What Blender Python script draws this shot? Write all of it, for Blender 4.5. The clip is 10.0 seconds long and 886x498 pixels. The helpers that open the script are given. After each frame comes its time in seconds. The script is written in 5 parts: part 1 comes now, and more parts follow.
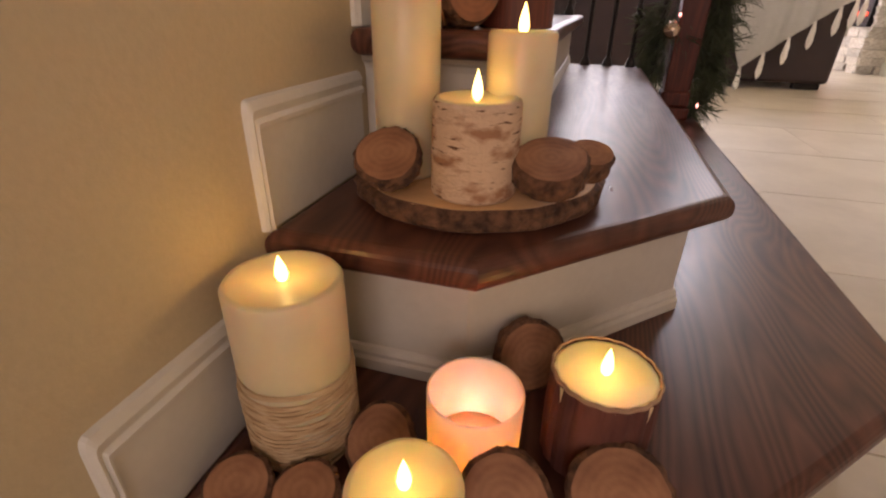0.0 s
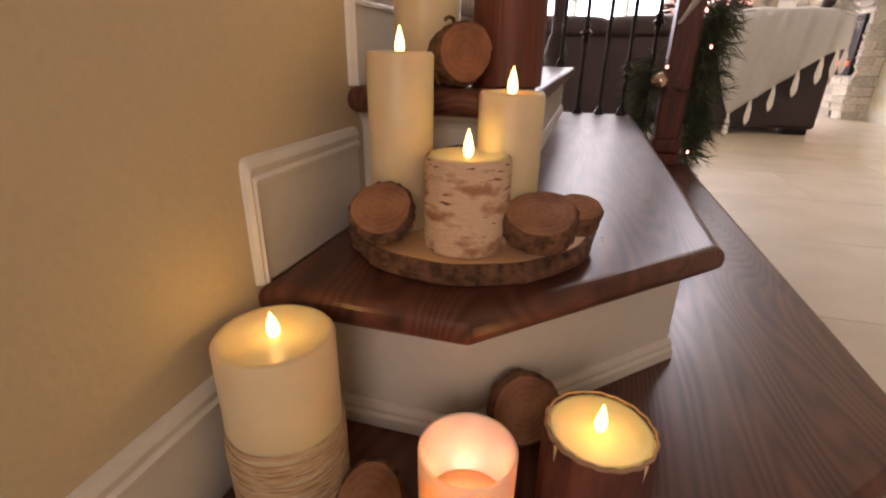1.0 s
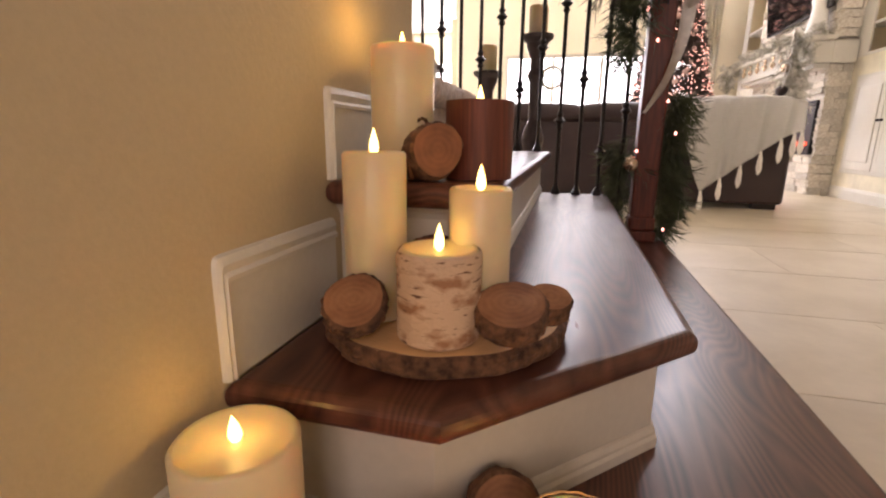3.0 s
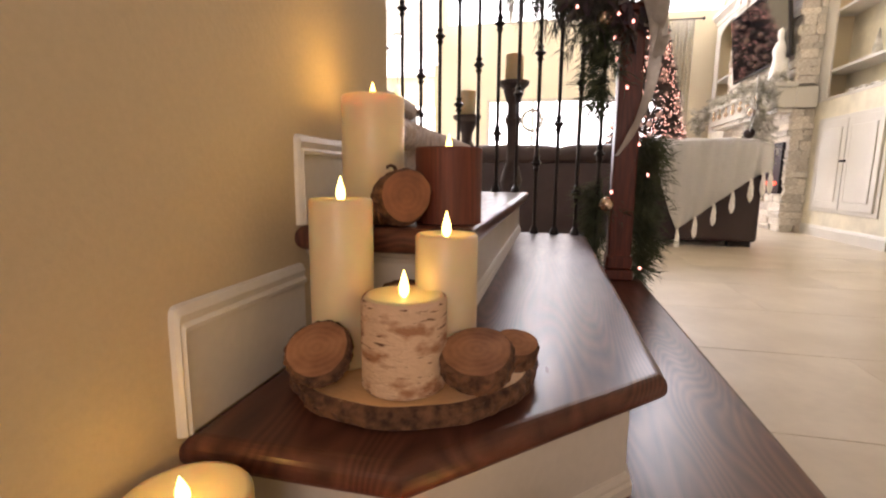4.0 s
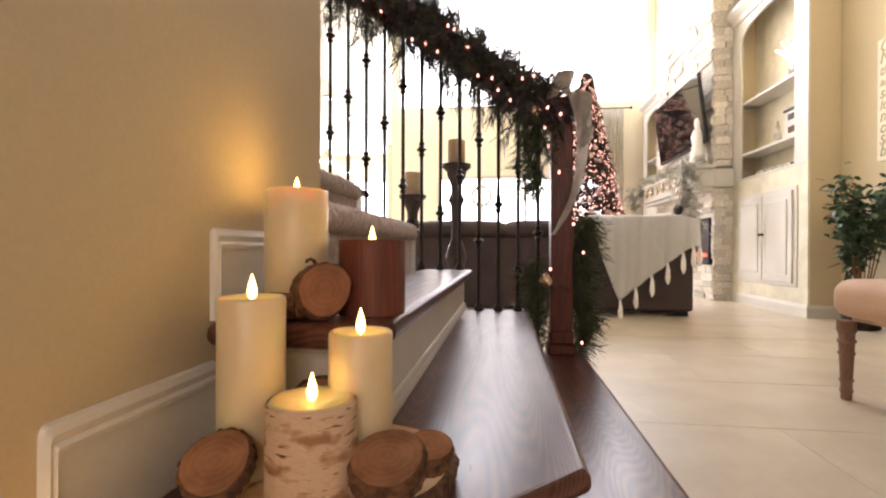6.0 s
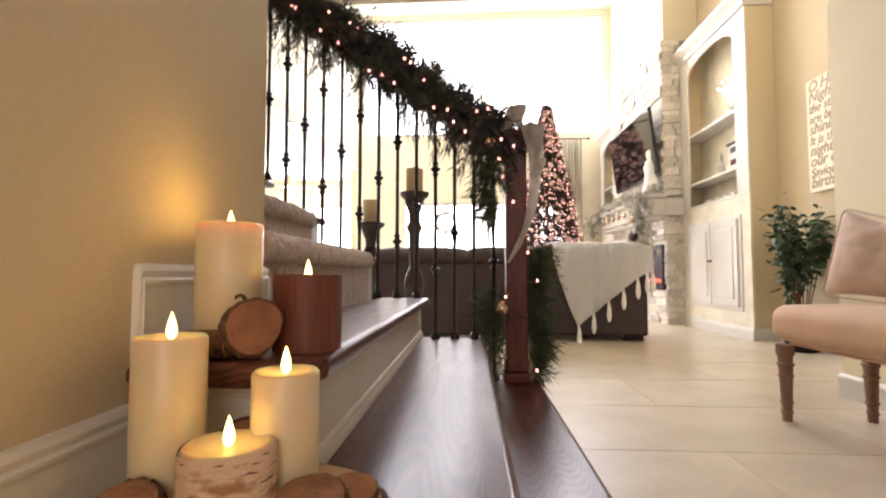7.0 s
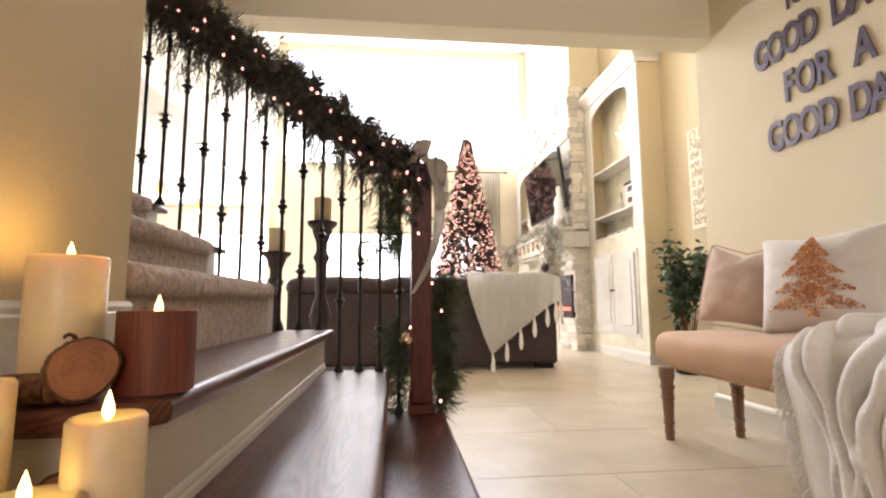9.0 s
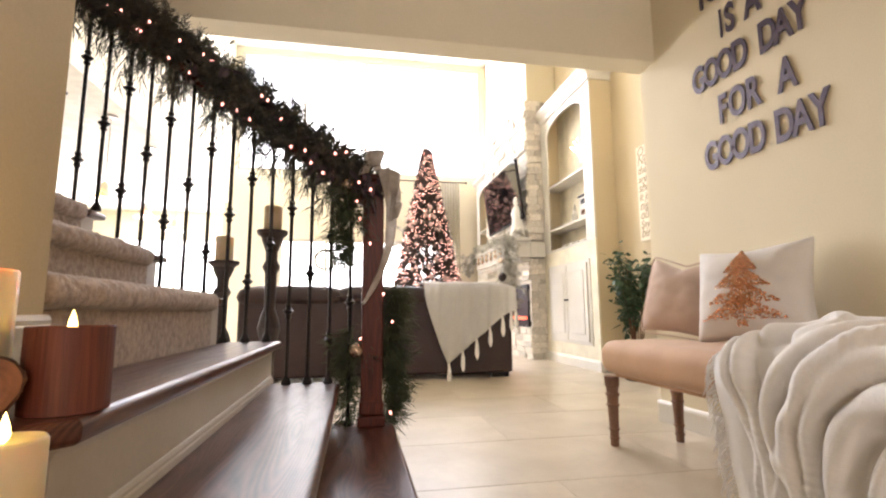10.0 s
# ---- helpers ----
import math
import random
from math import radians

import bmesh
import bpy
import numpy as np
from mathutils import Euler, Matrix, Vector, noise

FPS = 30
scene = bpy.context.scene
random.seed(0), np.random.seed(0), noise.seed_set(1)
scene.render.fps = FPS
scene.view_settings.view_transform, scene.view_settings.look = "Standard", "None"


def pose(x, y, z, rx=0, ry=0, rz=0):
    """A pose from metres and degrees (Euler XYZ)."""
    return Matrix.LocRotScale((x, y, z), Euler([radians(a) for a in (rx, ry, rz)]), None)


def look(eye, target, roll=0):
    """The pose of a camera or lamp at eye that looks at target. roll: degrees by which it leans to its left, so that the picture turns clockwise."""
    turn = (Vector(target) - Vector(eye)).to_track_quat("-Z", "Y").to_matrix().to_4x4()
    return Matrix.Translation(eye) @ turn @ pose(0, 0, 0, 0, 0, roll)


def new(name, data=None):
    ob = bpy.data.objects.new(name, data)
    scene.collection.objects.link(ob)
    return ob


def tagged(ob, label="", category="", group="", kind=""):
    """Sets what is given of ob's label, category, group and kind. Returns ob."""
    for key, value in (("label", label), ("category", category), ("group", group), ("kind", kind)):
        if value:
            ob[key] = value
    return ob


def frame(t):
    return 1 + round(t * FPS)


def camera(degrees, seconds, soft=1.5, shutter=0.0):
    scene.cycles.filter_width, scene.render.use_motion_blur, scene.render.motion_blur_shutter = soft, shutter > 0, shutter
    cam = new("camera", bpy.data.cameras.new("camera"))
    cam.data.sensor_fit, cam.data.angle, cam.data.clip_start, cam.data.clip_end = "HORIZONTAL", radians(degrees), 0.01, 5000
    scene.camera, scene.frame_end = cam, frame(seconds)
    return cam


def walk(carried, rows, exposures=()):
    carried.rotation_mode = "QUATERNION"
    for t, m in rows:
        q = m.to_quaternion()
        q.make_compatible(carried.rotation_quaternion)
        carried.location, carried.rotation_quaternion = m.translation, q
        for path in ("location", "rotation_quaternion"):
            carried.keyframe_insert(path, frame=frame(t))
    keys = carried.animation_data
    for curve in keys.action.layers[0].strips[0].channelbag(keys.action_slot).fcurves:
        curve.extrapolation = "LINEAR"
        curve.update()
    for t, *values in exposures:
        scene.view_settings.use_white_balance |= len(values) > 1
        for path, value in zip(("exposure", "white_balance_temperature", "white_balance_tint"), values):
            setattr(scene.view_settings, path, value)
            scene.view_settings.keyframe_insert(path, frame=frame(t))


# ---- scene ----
cam = camera(86.6, 10.0, soft=2.2)
PATH = [
    (0, (-0.193, -0.055, 0.564), (-0.685, 1.652, -0.354), 1.0),
    (0.5, (-0.191, -0.055, 0.572), (-0.694, 1.688, -0.27), 1.0),
    (1, (-0.187, -0.053, 0.578), (-0.697, 1.724, -0.184), 0.9),
    (1.5, (-0.185, -0.053, 0.582), (-0.698, 1.754, -0.105), 0.9),
    (2, (-0.18, -0.052, 0.588), (-0.694, 1.782, -0.023), 0.8),
    (2.5, (-0.177, -0.051, 0.594), (-0.683, 1.808, 0.055), 0.7),
    (4, (-0.15, -0.043, 0.607), (-0.59, 1.884, 0.302), 0.5),
    (4.5, (-0.139, -0.041, 0.614), (-0.542, 1.906, 0.393), 0.5),
    (5, (-0.128, -0.036, 0.619), (-0.49, 1.926, 0.481), 0.3),
    (5.5, (-0.117, -0.037, 0.627), (-0.433, 1.937, 0.561), 0.2),
    (7, (-0.062, -0.036, 0.648), (-0.179, 1.958, 0.754), -0.0),
    (7.5, (-0.034, -0.039, 0.652), (-0.066, 1.956, 0.799), -0.1),
    (8, (-0.016, -0.043, 0.654), (0.025, 1.949, 0.832), -0.2),
    (8.5, (0.011, -0.051, 0.655), (0.124, 1.936, 0.86), -0.2),
    (9, (0.028, -0.053, 0.656), (0.224, 1.925, 0.883), -0.3),
    (9.5, (0.052, -0.063, 0.658), (0.336, 1.902, 0.903), -0.3),
    (10, (0.07, -0.069, 0.663), (0.427, 1.881, 0.926), -0.4),
]
walk(cam, [(t, look(eye, target, roll)) for t, eye, target, roll in PATH], [(0, -0.36, 6150, 26), (2.5, -0.27, 6180, 24), (5, -0.18, 6190, 20), (7.5, -0.10, 6040, 17), (10, 0.05, 6030, 16)])

# ---- light ----
world = bpy.data.worlds.new("sky")
scene.world = world
world.use_nodes = True
sky = world.node_tree.nodes.new("ShaderNodeTexSky")
sky.sky_type, sky.sun_disc = "NISHITA", False
sky.sun_elevation, sky.sun_rotation = radians(35), radians(160)
world.node_tree.nodes["Background"].inputs[1].default_value = 0.12
world.node_tree.links.new(sky.outputs[0], world.node_tree.nodes["Background"].inputs[0])


def lamp_area(name, m, sx, sy, watts, col):
    d = bpy.data.lights.new(name, "AREA")
    d.shape, d.size, d.size_y, d.energy, d.color = "RECTANGLE", sx, sy, watts, col
    ob = new(name, d)
    ob.matrix_world = m
    return ob


def lamp_point(name, at, watts, col, r=0.01):
    d = bpy.data.lights.new(name, "POINT")
    d.energy, d.color, d.shadow_soft_size = watts, col, r
    ob = new(name, d)
    ob.location = at
    return ob


DAY = (0.985, 0.97, 0.965)
lamp_area("window_light", look((0.2, 10.05, 1.35), (0.2, 0, 0.9)), 3.4, 1.7, 120, DAY)
lamp_area("upper_window_light", look((0.2, 10.05, 5.05), (0.2, 2, 1.0)), 4.8, 2.1, 400, DAY)
lamp_area("kitchen_window_light", look((-4.0, 11.3, 1.7), (-3.0, 0, 1.2)), 2.4, 1.3, 320, DAY)
# Foyer fill from an assumed front door behind the camera.
lamp_area("entry_fill_light", look((0.38, -2.98, 1.75), (0.9, 2, 0.75)), 1.5, 1.5, 35, (1.0, 0.82, 0.66))

# ---- materials ----


def mat(name, col, rough=0.5, metal=0.0, col2=None, scale=6.0, stretch=(1, 1, 1), bump=0.1, bscale=80.0, coat=0.0, sss=0.0, detail=6.0,
        rand=0.0, spec=0.5, sheen=0.0, lo=0.35, hi=0.68):
    m = bpy.data.materials.new(name)
    m.use_nodes = True
    t = m.node_tree
    n, k = t.nodes, t.links
    b = n["Principled BSDF"]
    co = n.new("ShaderNodeTexCoord")
    mp = n.new("ShaderNodeMapping")
    mp.inputs["Scale"].default_value = stretch
    k.new(co.outputs["Object"], mp.inputs[0])
    nz = n.new("ShaderNodeTexNoise")
    nz.inputs["Scale"].default_value, nz.inputs["Detail"].default_value = scale, detail
    k.new(mp.outputs[0], nz.inputs["Vector"])
    fine = n.new("ShaderNodeTexNoise")
    fine.inputs["Scale"].default_value, fine.inputs["Detail"].default_value = bscale, 4
    k.new(mp.outputs[0], fine.inputs["Vector"])
    mix = n.new("ShaderNodeMix")
    mix.data_type = "RGBA"
    c2 = col2 or tuple(c * 0.8 for c in col)
    mix.inputs["A"].default_value, mix.inputs["B"].default_value = (*col, 1), (*c2, 1)
    ramp = n.new("ShaderNodeMapRange")
    ramp.inputs["From Min"].default_value, ramp.inputs["From Max"].default_value = lo, hi
    k.new(nz.outputs[0], ramp.inputs[0])
    k.new(ramp.outputs[0], mix.inputs["Factor"])
    out = mix.outputs["Result"]
    hs = n.new("ShaderNodeHueSaturation")
    add = n.new("ShaderNodeMath")
    add.operation = "MULTIPLY_ADD"
    add.inputs[1].default_value, add.inputs[2].default_value = 0.14, 0.93
    k.new(fine.outputs[0], add.inputs[0])
    val = add.outputs[0]
    if rand:
        oi = n.new("ShaderNodeObjectInfo")
        ra = n.new("ShaderNodeMath")
        ra.operation = "MULTIPLY_ADD"
        ra.inputs[1].default_value = rand
        k.new(oi.outputs["Random"], ra.inputs[0])
        sub = n.new("ShaderNodeMath")
        sub.operation = "SUBTRACT"
        sub.inputs[1].default_value = rand / 2
        k.new(val, sub.inputs[0])
        k.new(sub.outputs[0], ra.inputs[2])
        val = ra.outputs[0]
    k.new(val, hs.inputs["Value"])
    k.new(out, hs.inputs["Color"])
    k.new(hs.outputs[0], b.inputs["Base Color"])
    rr = n.new("ShaderNodeMapRange")
    rr.inputs["To Min"].default_value, rr.inputs["To Max"].default_value = max(0.02, rough - 0.06), min(1, rough + 0.08)
    k.new(nz.outputs[0], rr.inputs[0])
    k.new(rr.outputs[0], b.inputs["Roughness"])
    b.inputs["Metallic"].default_value = metal
    b.inputs["Coat Weight"].default_value = coat
    b.inputs["Coat Roughness"].default_value = 0.12
    b.inputs["Specular IOR Level"].default_value = spec
    if sheen:
        b.inputs["Sheen Weight"].default_value = sheen
    if sss:
        b.inputs["Subsurface Weight"].default_value = sss
        b.inputs["Subsurface Radius"].default_value = (0.03, 0.016, 0.007)
        b.inputs["Subsurface Scale"].default_value = 1.0
    if bump:
        bp = n.new("ShaderNodeBump")
        bp.inputs["Strength"].default_value, bp.inputs["Distance"].default_value = bump, 0.004
        k.new(fine.outputs[0], bp.inputs["Height"])
        k.new(bp.outputs[0], b.inputs["Normal"])
    return m


def grain_wood(name, light, dark, stretch, rough, coat, scale=3.0, dist=6.0, spec=0.5):
    """Oak grain: long wavy bands with fine pores."""
    m = mat(name, light, rough, coat=coat, col2=dark, scale=10, stretch=stretch, bump=0.12, bscale=60, spec=spec)
    t = m.node_tree
    n, k = t.nodes, t.links
    mp = next(x for x in n if x.type == "MAPPING")
    mix = next(x for x in n if x.type == "MIX")
    broad = n.new("ShaderNodeTexNoise")
    broad.inputs["Scale"].default_value, broad.inputs["Detail"].default_value = scale, 1.2
    k.new(mp.outputs[0], broad.inputs["Vector"])
    turn = n.new("ShaderNodeMath")
    turn.operation = "MULTIPLY"
    turn.inputs[1].default_value = dist * 7
    k.new(broad.outputs[0], turn.inputs[0])
    wv = n.new("ShaderNodeMath")
    wv.operation = "PINGPONG"
    wv.inputs[1].default_value = 0.5
    k.new(turn.outputs[0], wv.inputs[0])
    rp = next(x for x in n if x.type == "MAP_RANGE" and x.outputs[0].is_linked and x.outputs[0].links[0].to_node == mix)
    av = n.new("ShaderNodeMath")
    av.operation = "MULTIPLY_ADD"
    av.inputs[1].default_value = 1.1
    k.new(wv.outputs[0], av.inputs[0])
    hf = n.new("ShaderNodeMath")
    hf.operation = "MULTIPLY"
    hf.inputs[1].default_value = 0.4
    k.new(rp.outputs[0], hf.inputs[0])
    k.new(hf.outputs[0], av.inputs[2])
    k.new(av.outputs[0], mix.inputs["Factor"])
    bp = next(x for x in n if x.type == "BUMP")
    bp.inputs["Strength"].default_value, bp.inputs["Distance"].default_value = 0.03, 0.0006
    return m


def ring_wood(name, light, dark, rough=0.7):
    """Cut end of a log: uneven growth rings round the object's own z axis."""
    m = mat(name, light, rough, col2=dark, scale=30, bump=0.2, bscale=200)
    t = m.node_tree
    n, k = t.nodes, t.links
    mp = next(x for x in n if x.type == "MAPPING")
    mix = next(x for x in n if x.type == "MIX")
    wv = n.new("ShaderNodeTexWave")
    wv.wave_type, wv.rings_direction = "RINGS", "Z"
    wv.inputs["Scale"].default_value, wv.inputs["Distortion"].default_value = 42, 7.0
    wv.inputs["Detail"].default_value, wv.inputs["Detail Scale"].default_value = 3, 0.4
    k.new(mp.outputs[0], wv.inputs["Vector"])
    sm = n.new("ShaderNodeMath")
    sm.operation = "MULTIPLY"
    sm.inputs[1].default_value = 0.2
    k.new(wv.outputs["Fac"], sm.inputs[0])
    rp = mix.inputs["Factor"].links[0].from_socket
    ad = n.new("ShaderNodeMath")
    ad.operation = "MULTIPLY_ADD"
    ad.inputs[1].default_value = 0.8
    k.new(rp, ad.inputs[0])
    k.new(sm.outputs[0], ad.inputs[2])
    k.new(ad.outputs[0], mix.inputs["Factor"])
    return m


def glow(name, col, strength):
    m = bpy.data.materials.new(name)
    m.use_nodes = True
    b = m.node_tree.nodes["Principled BSDF"]
    b.inputs["Base Color"].default_value = (*col, 1)
    b.inputs["Emission Color"].default_value = (*col, 1)
    b.inputs["Emission Strength"].default_value = strength
    return m


def sheer(name, col):
    """Cloth that lets half of the daylight through."""
    m = mat(name, col, 0.9, scale=20, bump=0.2)
    t = m.node_tree
    tr = t.nodes.new("ShaderNodeBsdfTranslucent")
    tr.inputs[0].default_value = (*col, 1)
    mx = t.nodes.new("ShaderNodeMixShader")
    t.links.new(t.nodes["Principled BSDF"].outputs[0], mx.inputs[1])
    t.links.new(tr.outputs[0], mx.inputs[2])
    t.links.new(mx.outputs[0], t.nodes["Material Output"].inputs[0])
    return m


def glass(name, col=(1, 1, 1), rough=0.02):
    m = bpy.data.materials.new(name)
    m.use_nodes = True
    b = m.node_tree.nodes["Principled BSDF"]
    b.inputs["Base Color"].default_value = (*col, 1)
    b.inputs["Transmission Weight"].default_value = 1
    b.inputs["Roughness"].default_value = rough
    return m


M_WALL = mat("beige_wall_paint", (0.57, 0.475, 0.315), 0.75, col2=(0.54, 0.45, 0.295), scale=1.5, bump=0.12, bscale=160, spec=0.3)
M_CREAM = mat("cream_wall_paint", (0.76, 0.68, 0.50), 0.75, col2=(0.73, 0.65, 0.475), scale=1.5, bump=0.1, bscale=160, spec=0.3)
# Cream walls near the windows: bounced daylight brightened into the colour.
M_CREAM_LIT = mat("lit_cream_wall_paint", (0.86, 0.80, 0.64), 0.75, col2=(0.83, 0.77, 0.61), scale=1.5, bump=0.1, bscale=160, spec=0.3)
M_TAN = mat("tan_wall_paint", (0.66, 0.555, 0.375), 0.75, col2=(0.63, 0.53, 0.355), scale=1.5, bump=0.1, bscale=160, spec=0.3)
M_CEIL = mat("ceiling_paint", (0.86, 0.84, 0.77), 0.85, bump=0.1)
M_TRIM = mat("white_trim_paint", (0.70, 0.67, 0.61), 0.38, col2=(0.66, 0.63, 0.57), scale=4, bump=0.05)
M_TREAD = grain_wood("stained_oak", (0.150, 0.058, 0.036), (0.034, 0.012, 0.009), (4.6, 0.7, 4.6), 0.30, 0.0, 1.25, 6.0, 0.40)
# White trim again, darkened: the shade on the stair front is in the colour.
M_TRIM_SHADE = mat("shaded_white_trim_paint", (0.60, 0.55, 0.48), 0.42, col2=(0.56, 0.51, 0.44), scale=4, bump=0.05)
M_TREADX = grain_wood("stained_oak_end", (0.130, 0.058, 0.030), (0.045, 0.019, 0.011), (0.75, 4.2, 4.2), 0.36, 0.12, 1.3, 5.0)
M_POST = grain_wood("mahogany_stained_post", (0.120, 0.024, 0.011), (0.052, 0.011, 0.007), (14, 14, 1.2), 0.45, 0.03, 1.0, 2.0, 0.3)
M_CARPET = mat("beige_carpet", (0.50, 0.385, 0.295), 0.95, col2=(0.29, 0.21, 0.155), scale=48, bump=1.0, bscale=75, sheen=0.4)
M_IRON = mat("black_iron", (0.018, 0.014, 0.014), 0.42, metal=0.5, bump=0.15, bscale=300)
M_TILE = mat("travertine_tile", (0.66, 0.58, 0.46), 0.30, col2=(0.57, 0.49, 0.38), scale=3.5, bump=0.05, bscale=30, rand=0.12)
M_GROUT = mat("grout", (0.42, 0.36, 0.28), 0.9, bump=0.3)
M_STONE = mat("ledger_stone", (0.80, 0.76, 0.69), 0.85, col2=(0.56, 0.49, 0.41), scale=7, bump=0.8, bscale=40, rand=0.45)
M_MORTAR = mat("stone_joint", (0.42, 0.38, 0.32), 0.95, bump=0.5)
M_WAX = mat("ivory_wax", (0.69, 0.56, 0.345), 0.36, col2=(0.66, 0.525, 0.32), scale=9, bump=0.08, bscale=50, sss=0.65)
M_FLAME = glow("led_flame", (1.0, 0.68, 0.19), 7.0)
M_REDWOOD = grain_wood("red_brown_wood", (0.16, 0.038, 0.018), (0.075, 0.018, 0.010), (30, 30, 1.2), 0.55, 0.0, 1.0, 1.5)
M_RINGS = ring_wood("cut_log_end", (0.37, 0.175, 0.082), (0.19, 0.080, 0.038))
M_RINGPALE = ring_wood("pale_cut_slab", (0.72, 0.45, 0.22), (0.62, 0.37, 0.17))
M_BARK = mat("rough_bark", (0.17, 0.080, 0.040), 0.92, col2=(0.042, 0.019, 0.011), scale=85, bump=1.0, bscale=120)
M_LEATHER = mat("dark_brown_leather", (0.036, 0.018, 0.019), 0.40, col2=(0.026, 0.012, 0.013), scale=5, bump=0.25, bscale=220)
M_THROW = mat("white_knit", (0.94, 0.92, 0.89), 0.95, col2=(0.91, 0.89, 0.86), scale=30, bump=0.7, bscale=240, sheen=0.4)
# Needle green raised and greyed to imitate the haze from the bright windows.
M_NEEDLE_HAZED = mat("pine_needles", (0.120, 0.118, 0.092), 0.6, col2=(0.060, 0.058, 0.055), scale=14, bump=0)

# ---- building helpers ----


def part(name, bm, material, parent=None, label="", smooth=False):
    me = bpy.data.meshes.new(name)
    bm.normal_update()
    bm.to_mesh(me)
    bm.free()
    me.materials.append(material)
    if smooth:
        me.shade_smooth()
    ob = new(name, me)
    if parent is not None:
        ob.parent = parent
    if label:
        ob["label"] = label
    return ob


def thing(name, label, category, at=(0, 0, 0), group="", rz=0.0):
    ob = new(name)
    ob.empty_display_size = 0.05
    ob.matrix_world = pose(*at, 0, 0, rz)
    return tagged(ob, label, category, group)


def setting(ob, label, category):
    return tagged(ob, label, category, kind="structure")


def box(x0, x1, y0, y1, z0, z1, bev=0.0, seg=2, bm=None):
    b = bm or bmesh.new()
    m = Matrix.Translation(((x0 + x1) / 2, (y0 + y1) / 2, (z0 + z1) / 2)) @ Matrix.Diagonal((x1 - x0, y1 - y0, z1 - z0, 1))
    made = bmesh.ops.create_cube(b, size=1, matrix=m)["verts"]
    if bev:
        es = list({e for v in made for e in v.link_edges})
        bmesh.ops.bevel(b, geom=es, offset=bev, segments=seg, affect="EDGES", profile=0.5)
    return b


def lathe(profile, seg=32, bm=None, at=(0, 0, 0), wob=None, caps=True):
    """Turns (radius, height) pairs round z."""
    b = bm or bmesh.new()
    rings = []
    for r, z in profile:
        ring = []
        for i in range(seg):
            a = 2 * math.pi * i / seg
            q = r * (wob(a, z) if wob else 1)
            ring.append(b.verts.new((at[0] + q * math.cos(a), at[1] + q * math.sin(a), at[2] + z)))
        rings.append(ring)
    for lo, hi in zip(rings, rings[1:]):
        for i in range(seg):
            b.faces.new((lo[i], lo[(i + 1) % seg], hi[(i + 1) % seg], hi[i]))
    if caps:
        b.faces.new(rings[0][::-1])
        b.faces.new(rings[-1])
    return b


def prism(pts, z0, z1, bm=None, bev=0.0, seg=3):
    """A slab over a plan outline (anticlockwise), its upper and lower rims rounded."""
    b = bm or bmesh.new()
    f = b.faces.new([b.verts.new((x, y, z0)) for x, y in pts])
    up = bmesh.ops.extrude_face_region(b, geom=[f])["geom"]
    bmesh.ops.translate(b, verts=[g for g in up if isinstance(g, bmesh.types.BMVert)], vec=(0, 0, z1 - z0))
    bmesh.ops.recalc_face_normals(b, faces=b.faces)
    if bev:
        es = [e for e in b.edges if abs(e.verts[0].co.z - e.verts[1].co.z) < 1e-6]
        bmesh.ops.bevel(b, geom=es, offset=bev, segments=seg, affect="EDGES", profile=0.5)
    return b


def tube(pts, r, seg=8, bm=None, r1=None):
    b = bm or bmesh.new()
    rings = []
    pts = [Vector(p) for p in pts]
    for i, p in enumerate(pts):
        d = (pts[min(i + 1, len(pts) - 1)] - pts[max(i - 1, 0)]).normalized()
        s = d.orthogonal().normalized() if i == 0 else (s - s.dot(d) * d).normalized()
        u = d.cross(s)
        q = r if r1 is None else r + (r1 - r) * i / (len(pts) - 1)
        rings.append([b.verts.new(p + q * (math.cos(2 * math.pi * j / seg) * s + math.sin(2 * math.pi * j / seg) * u)) for j in range(seg)])
    for lo, hi in zip(rings, rings[1:]):
        for i in range(seg):
            b.faces.new((lo[i], lo[(i + 1) % seg], hi[(i + 1) % seg], hi[i]))
    b.faces.new(rings[0][::-1])
    b.faces.new(rings[-1])
    return b


def sweep(prof, pts, up=(0, 0, 1), bm=None):
    """Sweeps a closed profile of (side, up) pairs along a path with mitred corners."""
    b = bm or bmesh.new()
    pts = [Vector(p) for p in pts]
    rings = []
    for i, p in enumerate(pts):
        d0 = (p - pts[i - 1]).normalized() if i else (pts[1] - p).normalized()
        d1 = (pts[i + 1] - p).normalized() if i + 1 < len(pts) else d0
        t = (d0 + d1).normalized()
        s0 = d0.cross(Vector(up)).normalized()
        s = t.cross(Vector(up)).normalized()
        s = s / max(0.3, s.dot(s0))
        rings.append([b.verts.new(p + a * s + h * Vector(up)) for a, h in prof])
    n = len(prof)
    for lo, hi in zip(rings, rings[1:]):
        for i in range(n):
            b.faces.new((lo[i], lo[(i + 1) % n], hi[(i + 1) % n], hi[i]))
    b.faces.new(rings[0])
    b.faces.new(rings[-1][::-1])
    bmesh.ops.recalc_face_normals(b, faces=b.faces)
    return b


def plain(name, bm, material, label, category, smooth=False, group=""):
    return tagged(part(name, bm, material, smooth=smooth), label, category, group)


# ---- structure ----
WX, WE = -0.485, 0.90          # stair wall plane and its end
W2, W2E = 1.90, 2.60           # lettered wall and its end
NOSE = (0.24, 0.0, -0.25)      # tread noses, first to third
RISE, RUN = 0.18, 0.255
YF = 2.12                      # open side of the stair
CEIL, HIGH = 2.75, 6.4

